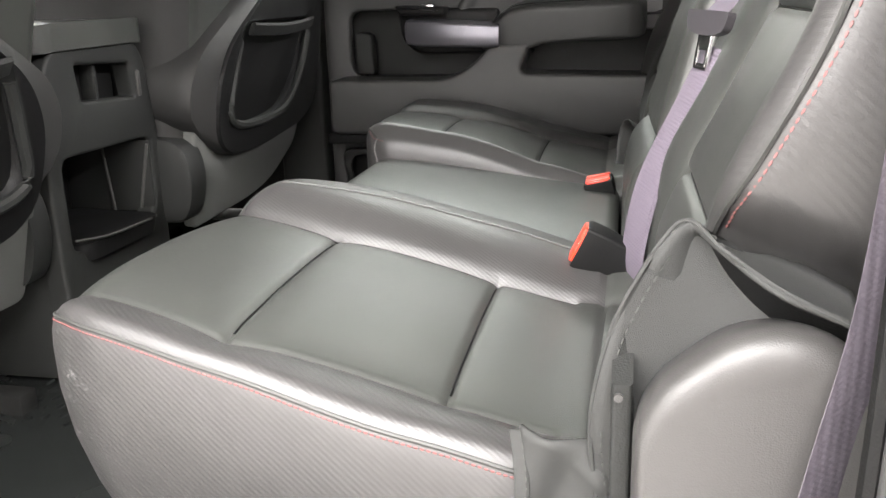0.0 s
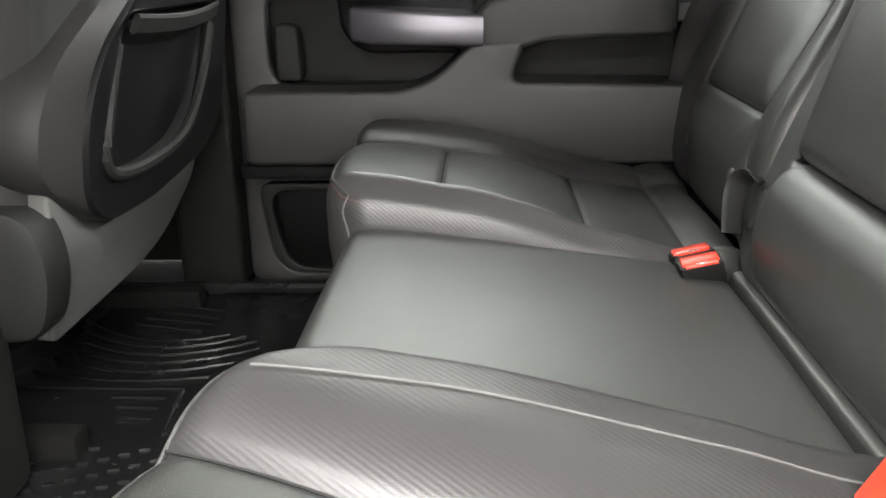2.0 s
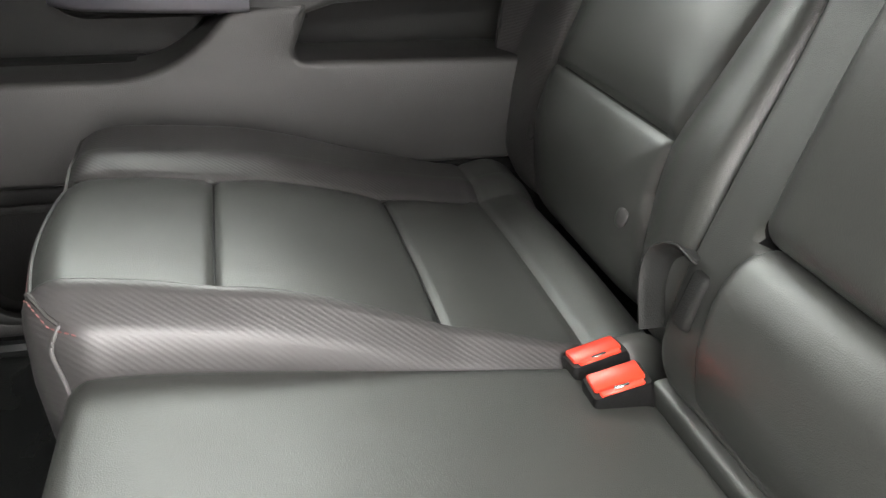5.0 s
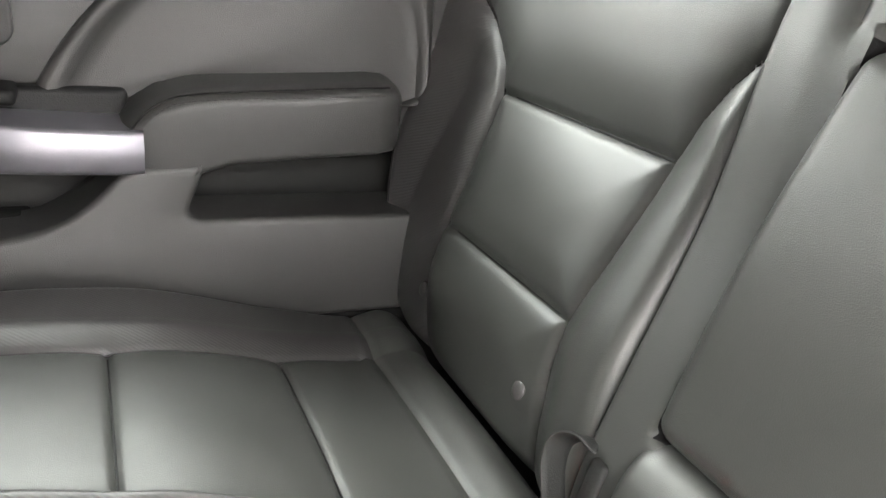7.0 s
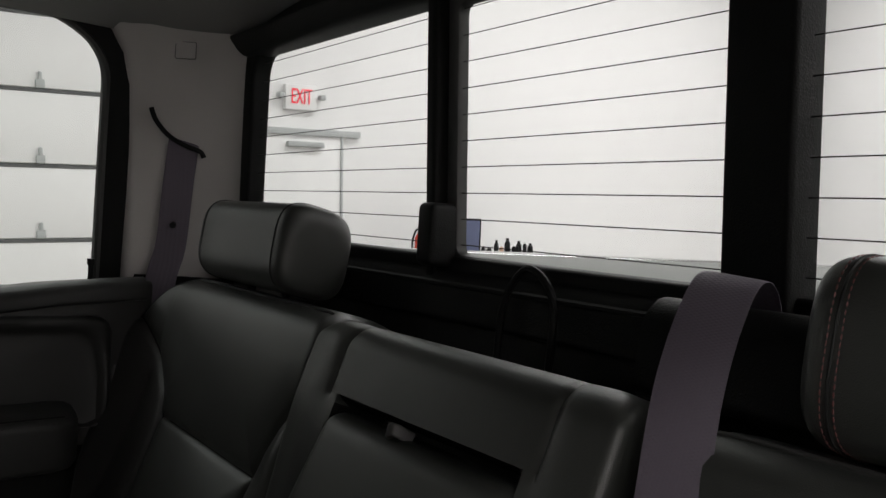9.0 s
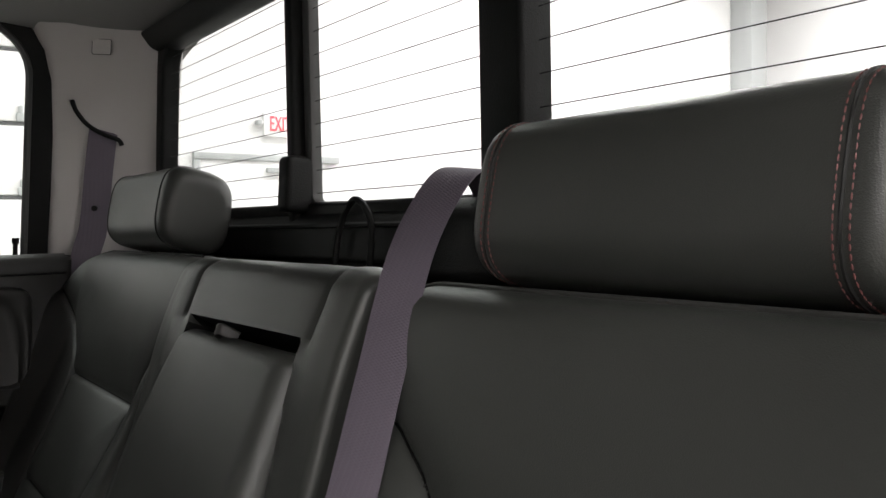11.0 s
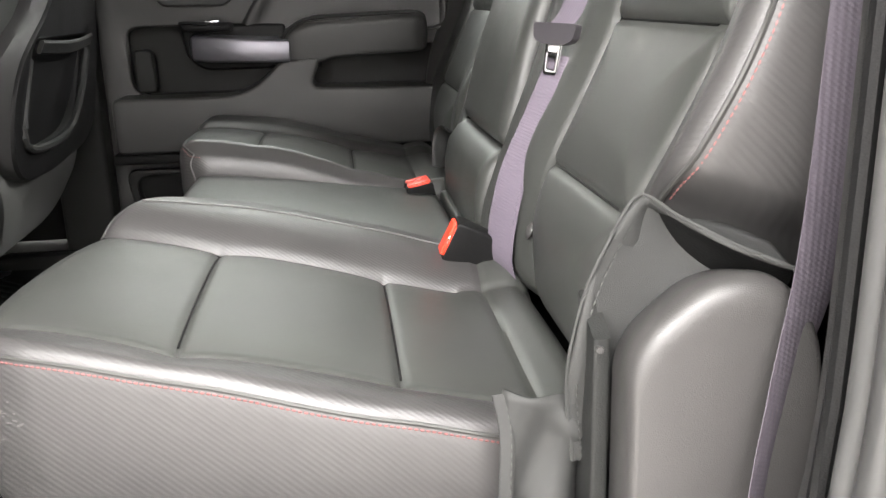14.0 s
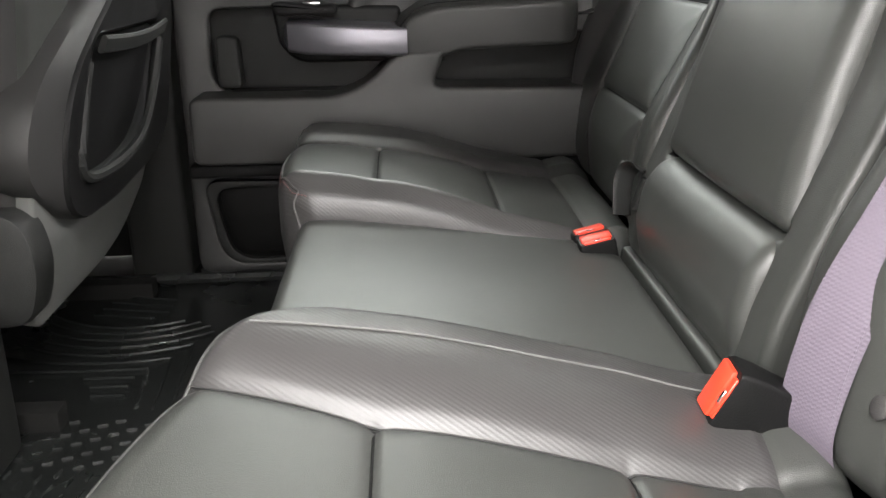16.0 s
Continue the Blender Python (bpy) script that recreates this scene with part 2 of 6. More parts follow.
def smooth_path(points, steps=6):
    """Catmull-Rom through the points."""
    pts = [Vector(p) for p in points]
    out = []
    for i in range(len(pts) - 1):
        p0, p1, p2, p3 = pts[max(i - 1, 0)], pts[i], pts[i + 1], pts[min(i + 2, len(pts) - 1)]
        for k in range(steps):
            t = k / steps
            out.append(0.5 * (2 * p1 + (p2 - p0) * t + (2 * p0 - 5 * p1 + 4 * p2 - p3) * t * t + (3 * p1 - p0 - 3 * p2 + p3) * t ** 3))
    out.append(pts[-1])
    return out


def tube(points, r, seg=6, closed=False):
    pts = [Vector(p) for p in points]
    rings = []
    for i, p in enumerate(pts):
        a, b = pts[max(i - 1, 0)], pts[min(i + 1, len(pts) - 1)]
        if closed:
            a, b = pts[i - 1], pts[(i + 1) % len(pts)]
        d = (b - a).normalized()
        s = d.cross(Vector((0.31, 0.23, 0.92))).normalized()
        u = s.cross(d)
        rings.append([p + r * (math.cos(k * math.tau / seg) * s + math.sin(k * math.tau / seg) * u) for k in range(seg)])
    if closed:
        rings.append(rings[0])
    bm = loft(rings, caps=not closed)
    if closed:
        bmesh.ops.remove_doubles(bm, verts=bm.verts, dist=1e-6)
    return bm


def ribbon(points, across, width, thick=0.0014, steps=8):
    """A strap: along the points, its width along the across vectors (one, or one for each point)."""
    pts = smooth_path(points, steps)
    acr = smooth_path(across, steps) if isinstance(across[0], (tuple, list)) else [Vector(across)] * len(pts)
    rings = []
    for i, p in enumerate(pts):
        d = (pts[min(i + 1, len(pts) - 1)] - pts[max(i - 1, 0)]).normalized()
        a = acr[i] - d * acr[i].dot(d)
        a.normalize()
        nrm = a.cross(d)
        cols = 9
        top = [p + a * width * (k / (cols - 1) - 0.5) + nrm * thick * (0.5 - 0.35 * (abs(k - 4) == 4)) for k in range(cols)]
        bot = [p + a * width * (k / (cols - 1) - 0.5) - nrm * thick * (0.5 - 0.35 * (abs(k - 4) == 4)) for k in reversed(range(cols))]
        rings.append(top + bot)
    return loft(rings)


def stitches(points, length=0.0042, gap=0.0022, r=0.0007, lift=(0, 0, 0)):
    """Thread along a path: one short stitch after another."""
    pts = [Vector(p) for p in points]
    run = [0.0]
    for a, b in zip(pts, pts[1:]):
        run.append(run[-1] + (b - a).length)

    def at(s):
        for i in range(len(pts) - 1):
            if s <= run[i + 1]:
                return pts[i].lerp(pts[i + 1], (s - run[i]) / max(run[i + 1] - run[i], 1e-9))
        return pts[-1]
    verts, faces, s = [], [], 0.0
    lift = Vector(lift)
    while s + length < run[-1]:
        a, m, b = at(s), at(s + length / 2) + lift, at(s + length)
        d = (b - a).normalized()
        p = d.cross(Vector((0.2, 0.3, 0.9))).normalized()
        q = p.cross(d)
        base = len(verts)
        for c, k in ((a, 0.5), (m, 1.0), (b, 0.5)):
            verts += [c + p * r * k, c + q * r * k, c - p * r * k, c - q * r * k]
        for ring in (0, 4):
            faces += [(base + ring + i, base + ring + (i + 1) % 4, base + ring + 4 + (i + 1) % 4, base + ring + 4 + i) for i in range(4)]
        faces += [(base + 3, base + 2, base + 1, base), (base + 8, base + 9, base + 10, base + 11)]
        s += length + gap
    return verts, faces


def spaced(a0, a1, r, n):
    """Positions from a0 to a1, crowded within r of both ends."""
    edge = [r * (1 - math.cos(k / 6 * math.pi / 2)) for k in range(6)]
    mid = list(np.linspace(a0 + r, a1 - r, n))
    return [a0 + e for e in edge] + mid + [a1 - e for e in reversed(edge)]


def to_line(u, v, line):
    """Distance of (u, v) from a polyline."""
    best = np.full(np.shape(u), 9.0)
    for (a, b), (c, d) in zip(line, line[1:]):
        du, dv = c - a, d - b
        t = np.clip(((u - a) * du + (v - b) * dv) / (du * du + dv * dv + 1e-12), 0, 1)
        best = np.minimum(best, np.hypot(u - a - t * du, v - b - t * dv))
    return best


def groove(u, v, lines, depth=0.005, width=0.005, puff=0.0, reach=0.05):
    """Sewn seams: a narrow groove along each line, in a wider dip."""
    w = np.zeros(np.shape(u))
    for line in lines:
        d = to_line(u, v, line)
        w = np.minimum(w, -depth * np.exp(-(d / width) ** 2) - puff * np.exp(-(d / reach) ** 1.3))
    return w


def sewn(parent, box4, top, low, region, skins, m=None, r=0.03, rc=0.05, n=(80, 80), flare=0.0, warp=None, tuck=0.0):
    """A padded cushion over the rectangle box4 (u0, u1, v0, v1) with rounded corners rc and edges r, its height top(u, v), sides down to low(u, v).
    Its faces go to one mesh for each region name: region(u, v, side) gives a key of skins, {key: (name, material, label)}."""
    u0, u1, v0, v1 = box4
    us, vs = np.array(spaced(u0, u1, r, n[0])), np.array(spaced(v0, v1, r, n[1]))
    U, V = np.meshgrid(us, vs, indexing="ij")
    cu, cv, hu, hv = (u0 + u1) / 2, (v0 + v1) / 2, (u1 - u0) / 2, (v1 - v0) / 2
    p, q = (np.abs(U - cu) - (hu - rc)) / rc, (np.abs(V - cv) - (hv - rc)) / rc
    corner = (p > 0) & (q > 0)
    pc, qc = np.clip(p, 0, 1), np.clip(q, 0, 1)
    U = np.where(corner, cu + np.sign(U - cu) * (hu - rc + rc * pc * np.sqrt(1 - qc * qc / 2)), U)
    V = np.where(corner, cv + np.sign(V - cv) * (hv - rc + rc * qc * np.sqrt(1 - pc * pc / 2)), V)
    p, q = np.abs(U - cu) - (hu - rc), np.abs(V - cv) - (hv - rc)
    inside = rc - (np.hypot(np.maximum(p, 0), np.maximum(q, 0)) + np.minimum(np.maximum(p, q), 0))
    e = np.clip(r - inside, 0, r)
    if warp is not None:
        U, V = warp(U, V)
    W = top(U, V) - (r - np.sqrt(np.maximum(r * r - e * e, 0)))
    nu, nv = U.shape
    verts = np.stack([U, V, W], -1).reshape(-1, 3).tolist()
    idx = np.arange(nu * nv).reshape(nu, nv)
    faces, keys = [], []
    cU, cV = (U[:-1, :-1] + U[1:, 1:]) / 2, (V[:-1, :-1] + V[1:, 1:]) / 2
    for i in range(nu - 1):
        for j in range(nv - 1):
            faces.append((int(idx[i, j]), int(idx[i + 1, j]), int(idx[i + 1, j + 1]), int(idx[i, j + 1])))
            keys.append(region(cU[i, j], cV[i, j], False))
    rim = [*idx[:, 0], *idx[-1, 1:], *idx[-2::-1, -1], *idx[0, -2:0:-1]]
    rim = [int(k) for k in rim]
    prev = rim
    ru = np.array([verts[k] for k in rim])
    for step in (0.04, 0.25, 0.5, 0.75, 1.0):
        bulge = flare * math.sin(step * math.pi) - tuck * step ** 1.6
        base = len(verts)
        for k in range(len(rim)):
            u, v, w = ru[k]
            d = np.array([u - cu, v - cv])
            d = d / (np.linalg.norm(d) + 1e-9)
            verts.append([u + d[0] * bulge, v + d[1] * bulge, w + (low(u, v) - w) * step])
        cur = list(range(base, base + len(rim)))
        for k in range(len(rim)):
            kk = (k + 1) % len(rim)
            faces.append((prev[kk], prev[k], cur[k], cur[kk]))
            keys.append(region((ru[k][0] + ru[kk][0]) / 2, (ru[k][1] + ru[kk][1]) / 2, True))
        prev = cur
    faces.append(tuple(prev))
    keys.append(region(cu, v0, True))
    arr = np.array(verts)
    if m is not None:
        mm = np.array(m)
        arr = arr @ mm[:3, :3].T + mm[:3, 3]
    made = {}
    for key, (name, mat, label) in skins.items():
        mine = [f for f, k in zip(faces, keys) if k == key]
        if not mine:
            continue
        used = sorted({i for f in mine for i in f})
        back = {i: k for k, i in enumerate(used)}
        made[key] = raw(name, arr[used], [tuple(back[i] for i in f) for f in mine], mat, parent, label)
    return made


def by_table(x, xs, zs):
    """A smooth curve through the table that never overshoots it, level beyond its ends."""
    x, xs, zs = np.asarray(x, float), np.asarray(xs, float), np.asarray(zs, float)
    h = np.diff(xs)
    d = np.diff(zs) / h
    m = np.zeros(len(xs))
    for i in range(1, len(xs) - 1):
        if d[i - 1] * d[i] > 0:
            a, b = 2 * h[i] + h[i - 1], h[i] + 2 * h[i - 1]
            m[i] = (a + b) / (a / d[i - 1] + b / d[i])
    m[0], m[-1] = d[0], d[-1]
    q = np.clip(x, xs[0], xs[-1])
    k = np.clip(np.searchsorted(xs, q, side="right") - 1, 0, len(h) - 1)
    t = (q - xs[k]) / h[k]
    return (1 + 2 * t) * (1 - t) ** 2 * zs[k] + t * (1 - t) ** 2 * h[k] * m[k] + t * t * (3 - 2 * t) * zs[k + 1] - t * t * (1 - t) * h[k] * m[k + 1]


# ---- the cab: floor, walls, roof ----


def wall_map(y):
    """u along x, v up, w towards the cabin from the passenger's side."""
    return Matrix(((1, 0, 0, 0), (0, 0, -1, y), (0, 1, 0, 0), (0, 0, 0, 1)))


def cab():
    tagged(part("floor", box(-2.0, 0.34, -0.86, 0.98, -0.08, -0.012, 0.003), CARPET), "black carpeted cab floor", "floor", kind="structure")
    tagged(part("wall_seat_base", box(-0.33, 0.20, -0.70, 0.70, -0.01, 0.13, 0.01), BLACK), "black carpeted box under the rear bench", "wall", kind="structure")
    # roof with the cloth headliner bowed down to the sides
    rings = []
    for x in np.linspace(-2.0, 0.33, 12):
        drop = 0.03 * max(0, (x + 0.1) / 0.43) ** 2
        ring = [(x, y, 1.145 - drop - 0.055 * (abs(y - 0.05) / 0.80) ** 4) for y in np.linspace(-0.74, 0.86, 27)]
        ring += [(x, y, 1.19 - drop - 0.055 * (abs(y - 0.05) / 0.80) ** 4) for y in np.linspace(0.86, -0.74, 27)]
        rings.append(ring)
    tagged(part("ceiling", loft(rings), HEADLINER), "grey cloth headliner under the cab roof", "ceiling", kind="structure")


cab()


# ---- passenger-side rear door ----
def far_door():
    d = thing("door_1", "dark grey passenger-side rear door card with armrest, closed", "door", kind="structure", at=(-0.3, 0.78, 0.02))
    # the card: one sheet with its openings
    outline = rounded([(-0.69, 0.0), (-0.69, 0.668), (-0.35, 0.652), (0.0, 0.664), (0.13, 0.690), (0.13, 0.0)], [0.03, 0.01, 0.1, 0.05, 0.01, 0.02])
    mapw = rounded([(-0.632, 0.492), (-0.632, 0.345), (-0.40, 0.342), (-0.345, 0.372), (-0.30, 0.425), (-0.30, 0.492)], [0.03, 0.045, 0.06, 0.05, 0.03, 0.02], 8)
    pocket = rounded([(-0.250, 0.330), (-0.225, 0.440), (0.07, 0.440), (0.07, 0.326)], [0.022, 0.035, 0.02, 0.02], 8)
    grille = rounded([(-0.665, 0.182), (-0.50, 0.182), (-0.30, 0.182), (-0.30, 0.02), (-0.64, 0.02)], [0.03, 0.01, 0.05, 0.05, 0.05], 8)
    part("card", plate(outline, [mapw, pocket, grille], 0.028, wall_map(0.795), 0.006, 3), SOFT, d)
    part("backing", box(-0.685, 0.095, 0.825, 0.85, 0.005, 0.665, 0.003), TRIM, d, "dark grey recessed door shell")
    # raised lower shelf line and the swell between the pull and the pocket
    swell = rounded([(-0.660, 0.349), (-0.402, 0.347), (-0.345, 0.372), (-0.300, 0.418), (-0.216, 0.424), (-0.222, 0.405), (-0.240, 0.359), (0.060, 0.354), (0.085, 0.354), (0.085, 0.230), (-0.660, 0.230)], [0.02, 0.06, 0.05, 0.02, 0.006, 0.02, 0.020, 0.01, 0.005, 0.02, 0.02], 6)
    part("lower_swell", plate(swell, [], 0.100, wall_map(0.778), 0.008, 3, True), SOFT, d)
    part("speaker_grille", plate(rounded([(-0.652, 0.170), (-0.32, 0.170), (-0.32, 0.03), (-0.62, 0.03)], 0.045, 8), [], 0.006, wall_map(0.806), 0.002), BLACK, d, "black speaker mesh")
    part("grille_frame", plate(grille, [rounded([(-0.652, 0.170), (-0.32, 0.170), (-0.32, 0.03), (-0.62, 0.03)], 0.045, 8)], 0.012, wall_map(0.772), 0.003), TRIM, d)
    part("lower_ledge", box(-0.672, 0.05, 0.688, 0.79, 0.206, 0.229, 0.006, 3), BLACK, d)
    # padded upper bolster
    ring = by_angle(rounded([(-0.390, 0.470), (-0.385, 0.492), (-0.345, 0.556), (-0.280, 0.622), (-0.225, 0.636), (0.070, 0.636), (0.070, 0.470)], [0.01, 0.02, 0.05, 0.05, 0.05, 0.03, 0.01], 8), (-0.13, 0.54), 120)
    dish = by_angle(rounded([(-0.352, 0.476), (-0.348, 0.490), (-0.315, 0.548), (-0.262, 0.602), (-0.218, 0.614), (0.030, 0.612), (0.050, 0.560), (0.052, 0.476)], [0.01, 0.02, 0.05, 0.05, 0.05, 0.05, 0.05, 0.01], 8), (-0.13, 0.54), 120)
    mid = Vector((-0.13, 0.54))
    rows = [[wall_map(0.767) @ Vector((*p.lerp(q, k), h)) for p, q in zip(ring, dish)] for k, h in ((0.0, 0.0), (0.03, 0.008), (0.15, 0.013), (0.35, 0.0155), (0.6, 0.0145), (0.85, 0.009), (1.0, 0.006))]
    rows += [[wall_map(0.767) @ Vector((*q.lerp(mid, k), h)) for q in dish] for k, h in ((0.08, 0.004), (0.25, 0.006), (0.55, 0.010), (0.95, 0.012))]
    part("upper_bolster", loft(rows), SOFT, d, "soft charcoal vinyl pad with a raised rim")
    # armrest: a sloped nose running back to the seat
    rows = []
    for x, z0, z1, y in ((-0.325, 0.408, 0.418, 0.735), (-0.312, 0.406, 0.440, 0.695), (-0.29, 0.405, 0.468, 0.680), (-0.262, 0.405, 0.486, 0.675), (-0.225, 0.408, 0.496, 0.674), (-0.19, 0.419, 0.498, 0.674), (-0.1, 0.424, 0.500, 0.674), (-0.02, 0.426, 0.502, 0.678), (0.004, 0.428, 0.500, 0.688), (0.016, 0.434, 0.494, 0.708), (0.020, 0.442, 0.486, 0.735)):
        pts = rounded([(0.77, z0), (y + 0.006, z0), (y, z1 - 0.004), (y + 0.02, z1 + 0.006), (0.77, z1 + 0.012)], [0.002, 0.010, 0.02, 0.014, 0.002], 5)
        rows.append([(x, a, b) for a, b in pts])
    arm = part("armrest", loft(rows), SOFT, d)
    v, f = stitches(smooth_path([(-0.305, 0.688, 0.412), (-0.290, 0.679, 0.45), (-0.262, 0.673, 0.481), (-0.225, 0.672, 0.492), (-0.1, 0.672, 0.496), (-0.01, 0.676, 0.498)]), 0.005, 0.002)
    raw("armrest_stitching", v, f, PIPING, arm)
    part("armrest_seam", tube(smooth_path([(-0.296, 0.6815, 0.455), (-0.282, 0.677, 0.474), (-0.262, 0.6735, 0.490), (-0.225, 0.6725, 0.500), (-0.1, 0.674, 0.505), (-0.01, 0.678, 0.507)]), 0.0012), BLACK, arm)
    part("armrest_shadow_gap", box(-0.30, -0.215, 0.715, 0.768, 0.398, 0.406, 0.002), BLACK, d)
    # pull handle with its dark bowl
    part("pull_bowl", plate(rounded([(-0.515, 0.497), (-0.29, 0.492), (-0.29, 0.397), (-0.47, 0.397), (-0.505, 0.425)], [0.015, 0.01, 0.01, 0.03, 0.03], 6), [], 0.035, wall_map(0.785), 0.008, 3), BLACK, d)
    rows = []
    for x, z0, z1, y in ((-0.490, 0.432, 0.464, 0.710), (-0.482, 0.422, 0.471, 0.688), (-0.45, 0.418, 0.470, 0.674), (-0.38, 0.416, 0.466, 0.666), (-0.31, 0.414, 0.462, 0.664), (-0.280, 0.414, 0.460, 0.668)):
        pts = rounded([(0.75, z0 + 0.002), (y + 0.005, z0), (y, (z0 + z1) / 2), (y + 0.004, z1), (0.75, z1 + 0.003)], [0.001, 0.007, 0.03, 0.006, 0.001], 5)
        rows.append([(x, a, b) for a, b in pts])
    part("pull_handle", loft(rows), SILVER, d, "brushed silver pull handle")
    part("pull_cap", plate(rounded([(-0.512, 0.503), (-0.40, 0.497), (-0.40, 0.480), (-0.50, 0.482)], 0.008, 4), [], 0.07, wall_map(0.775), 0.006, 3), BLACK, d)
    part("window_switch", box(-0.455, -0.425, 0.712, 0.74, 0.498, 0.504, 0.002), CHROME, d, "chrome-edged window switch")
    # storage bin with its divider
    part("bin_divider", plate(rounded([(-0.595, 0.445), (-0.582, 0.438), (-0.578, 0.352), (-0.622, 0.352), (-0.622, 0.445)], 0.012, 5), [], 0.03, wall_map(0.800), 0.006, 3), TRIM, d)
    part("bin_floor", box(-0.60, -0.40, 0.755, 0.80, 0.335, 0.349, 0.004), TRIM, d)
    # inner release handle
    hb = part("handle_bezel", plate(rounded([(-0.559, 0.656), (-0.404, 0.656), (-0.399, 0.545), (-0.414, 0.533), (-0.544, 0.533), (-0.559, 0.55)], [0.014, 0.02, 0.03, 0.02, 0.02, 0.02], 6), [rounded([(-0.546, 0.640), (-0.426, 0.640), (-0.426, 0.551), (-0.542, 0.551)], 0.018, 6)], 0.020, wall_map(0.769), 0.004, 3), JAMBTRIM, d, "grey grained handle surround")
    part("handle_cup", box(-0.544, -0.424, 0.764, 0.772, 0.55, 0.642, 0.002), BLACK, hb)
    part("handle_flap", box(-0.522, -0.446, 0.755, 0.766, 0.587, 0.625, 0.006, 3), TRIM, hb)
    part("handle_lever", box(-0.542, -0.422, 0.742, 0.756, 0.572, 0.588, 0.006, 3), CHROME, hb, "chrome lever")
    # sill with the lock pin
    part("sill_cap", loft([[(x, a, b + float(np.interp(x, [-0.7, -0.5, -0.25, -0.1, 0.0, 0.12], [0.010, 0.006, 0.0, 0.009, 0.022, 0.030]))) for a, b in rounded([(0.955, 0.60), (0.760, 0.630), (0.762, 0.652), (0.782, 0.664), (0.955, 0.648)], [0.002, 0.006, 0.012, 0.02, 0.002], 4)] for x in np.linspace(-0.70, 0.12, 20)]), SOFT, d, "padded vinyl sill")
    part("lock_pin", join(tube([(0.055, 0.850, 0.680), (0.055, 0.850, 0.712)], 0.004, 10), tube([(0.055, 0.850, 0.706), (0.055, 0.850, 0.716)], 0.006, 10)), BLACK, d)


far_door()


def far_shell():
    """The passenger-side window opening with its seals, the pillars and the front door beyond."""
    # the ring round the opening
    hole = rounded([(-0.685, 0.648), (-0.685, 1.07), (-0.60, 1.105), (-0.01, 1.105), (0.072, 1.05), (0.082, 0.66)], [0.02, 0.03, 0.05, 0.08, 0.05, 0.02], 8)
    outer = rounded([(-0.72, 0.62), (-0.72, 1.14), (0.10, 1.14), (0.122, 1.04), (0.128, 0.62)], [0.005, 0.03, 0.05, 0.03, 0.01], 6)
    tilt = pose(0, 0.955, 0.68) @ pose(0, 0, 0, 8, 0, 0) @ pose(0, -0.955, -0.68)
    w = thing("window_1", "clear passenger-side rear door window in a black frame", "window", kind="structure", at=(-0.3, 0.95, 0.68))
    part("window_frame", plate(outer, [hole], 0.035, tilt @ wall_map(0.965), 0.008, 3), BLACK, w)
    g = part("pane", plate(rounded([(-0.70, 0.63), (-0.70, 1.12), (0.10, 1.12), (0.10, 0.63)], 0.02), [], 0.004, tilt @ wall_map(0.958)), GLASS, w)
    g.visible_shadow = False
    part("window_seal", tube([tilt @ wall_map(0.926) @ Vector((a, b, 0)) for a, b in hole], 0.006, 6, True), SEAL, w)
    # pillars
    tagged(part("wall_pillar_b_far", box(-0.82, -0.705, 0.77, 0.97, -0.01, 1.12, 0.012, 3), TRIM), "dark grey pillar between the doors", "wall", kind="structure")
    tagged(part("wall_front_door_far", plate([(-2.0, 0.0), (-2.0, 0.69), (-0.80, 0.69), (-0.80, 0.0)], [], 0.05, wall_map(0.93), 0.01), TRIM), "dark grey front passenger door card", "wall", kind="structure")
    tagged(part("wall_sill_far", box(-0.69, 0.1, 0.77, 0.96, -0.012, 0.01, 0.004), BLACK), "black door sill trim", "wall", kind="structure")
    tagged(part("wall_outer_far", plate([(-0.70, -0.1), (-0.70, 0.66), (0.36, 0.66), (0.36, -0.1)], [], 0.02, wall_map(1.0)), BODY), "silver painted door skin", "wall", kind="structure")
    # rear corner pillar, light upper trim
    rows = []
    for z, x0, y0, x1, y1 in ((0.68, 0.124, 0.925, 0.288, 0.815), (0.74, 0.122, 0.920, 0.288, 0.806), (0.82, 0.120, 0.912, 0.288, 0.795), (0.9, 0.116, 0.903, 0.287, 0.782), (1.0, 0.108, 0.888, 0.285, 0.765), (1.05, 0.098, 0.872, 0.284, 0.755), (1.085, 0.075, 0.845, 0.282, 0.745), (1.11, 0.03, 0.80, 0.28, 0.735), (1.13, -0.04, 0.76, 0.28, 0.72)):
        mid = ((x0 + x1) / 2 + 0.012, (y0 + y1) / 2 + 0.010)
        pts = rounded([(x0, y0 + 0.06), (x0 - 0.004, y0 - 0.004), mid, (x1, y1), (x1 + 0.03, y1 + 0.03), (x1, y1 + 0.1)], [0.01, 0.018, 0.08, 0.01, 0.01, 0.01], 6)
        rows.append([(a, b, z) for a, b in pts])
    p = tagged(part("wall_pillar_c_far", loft(rows), PILLAR), "light grey rear corner pillar trim", "wall", kind="structure")
    rows = []
    for z, x0, y0, x1, y1 in ((-0.01, 0.10, 0.94, 0.30, 0.84), (0.5, 0.118, 0.93, 0.295, 0.83), (0.688, 0.122, 0.924, 0.288, 0.812)):
        rows.append([(a, b, z) for a, b in rounded([(x0, y0 + 0.05), (x0, y0), (x1, y1), (x1, y1 + 0.1)], 0.01, 4)])
    tagged(part("wall_pillar_c_far_lower", loft(rows), BLACK), "black lower rear corner trim", "wall", kind="structure")
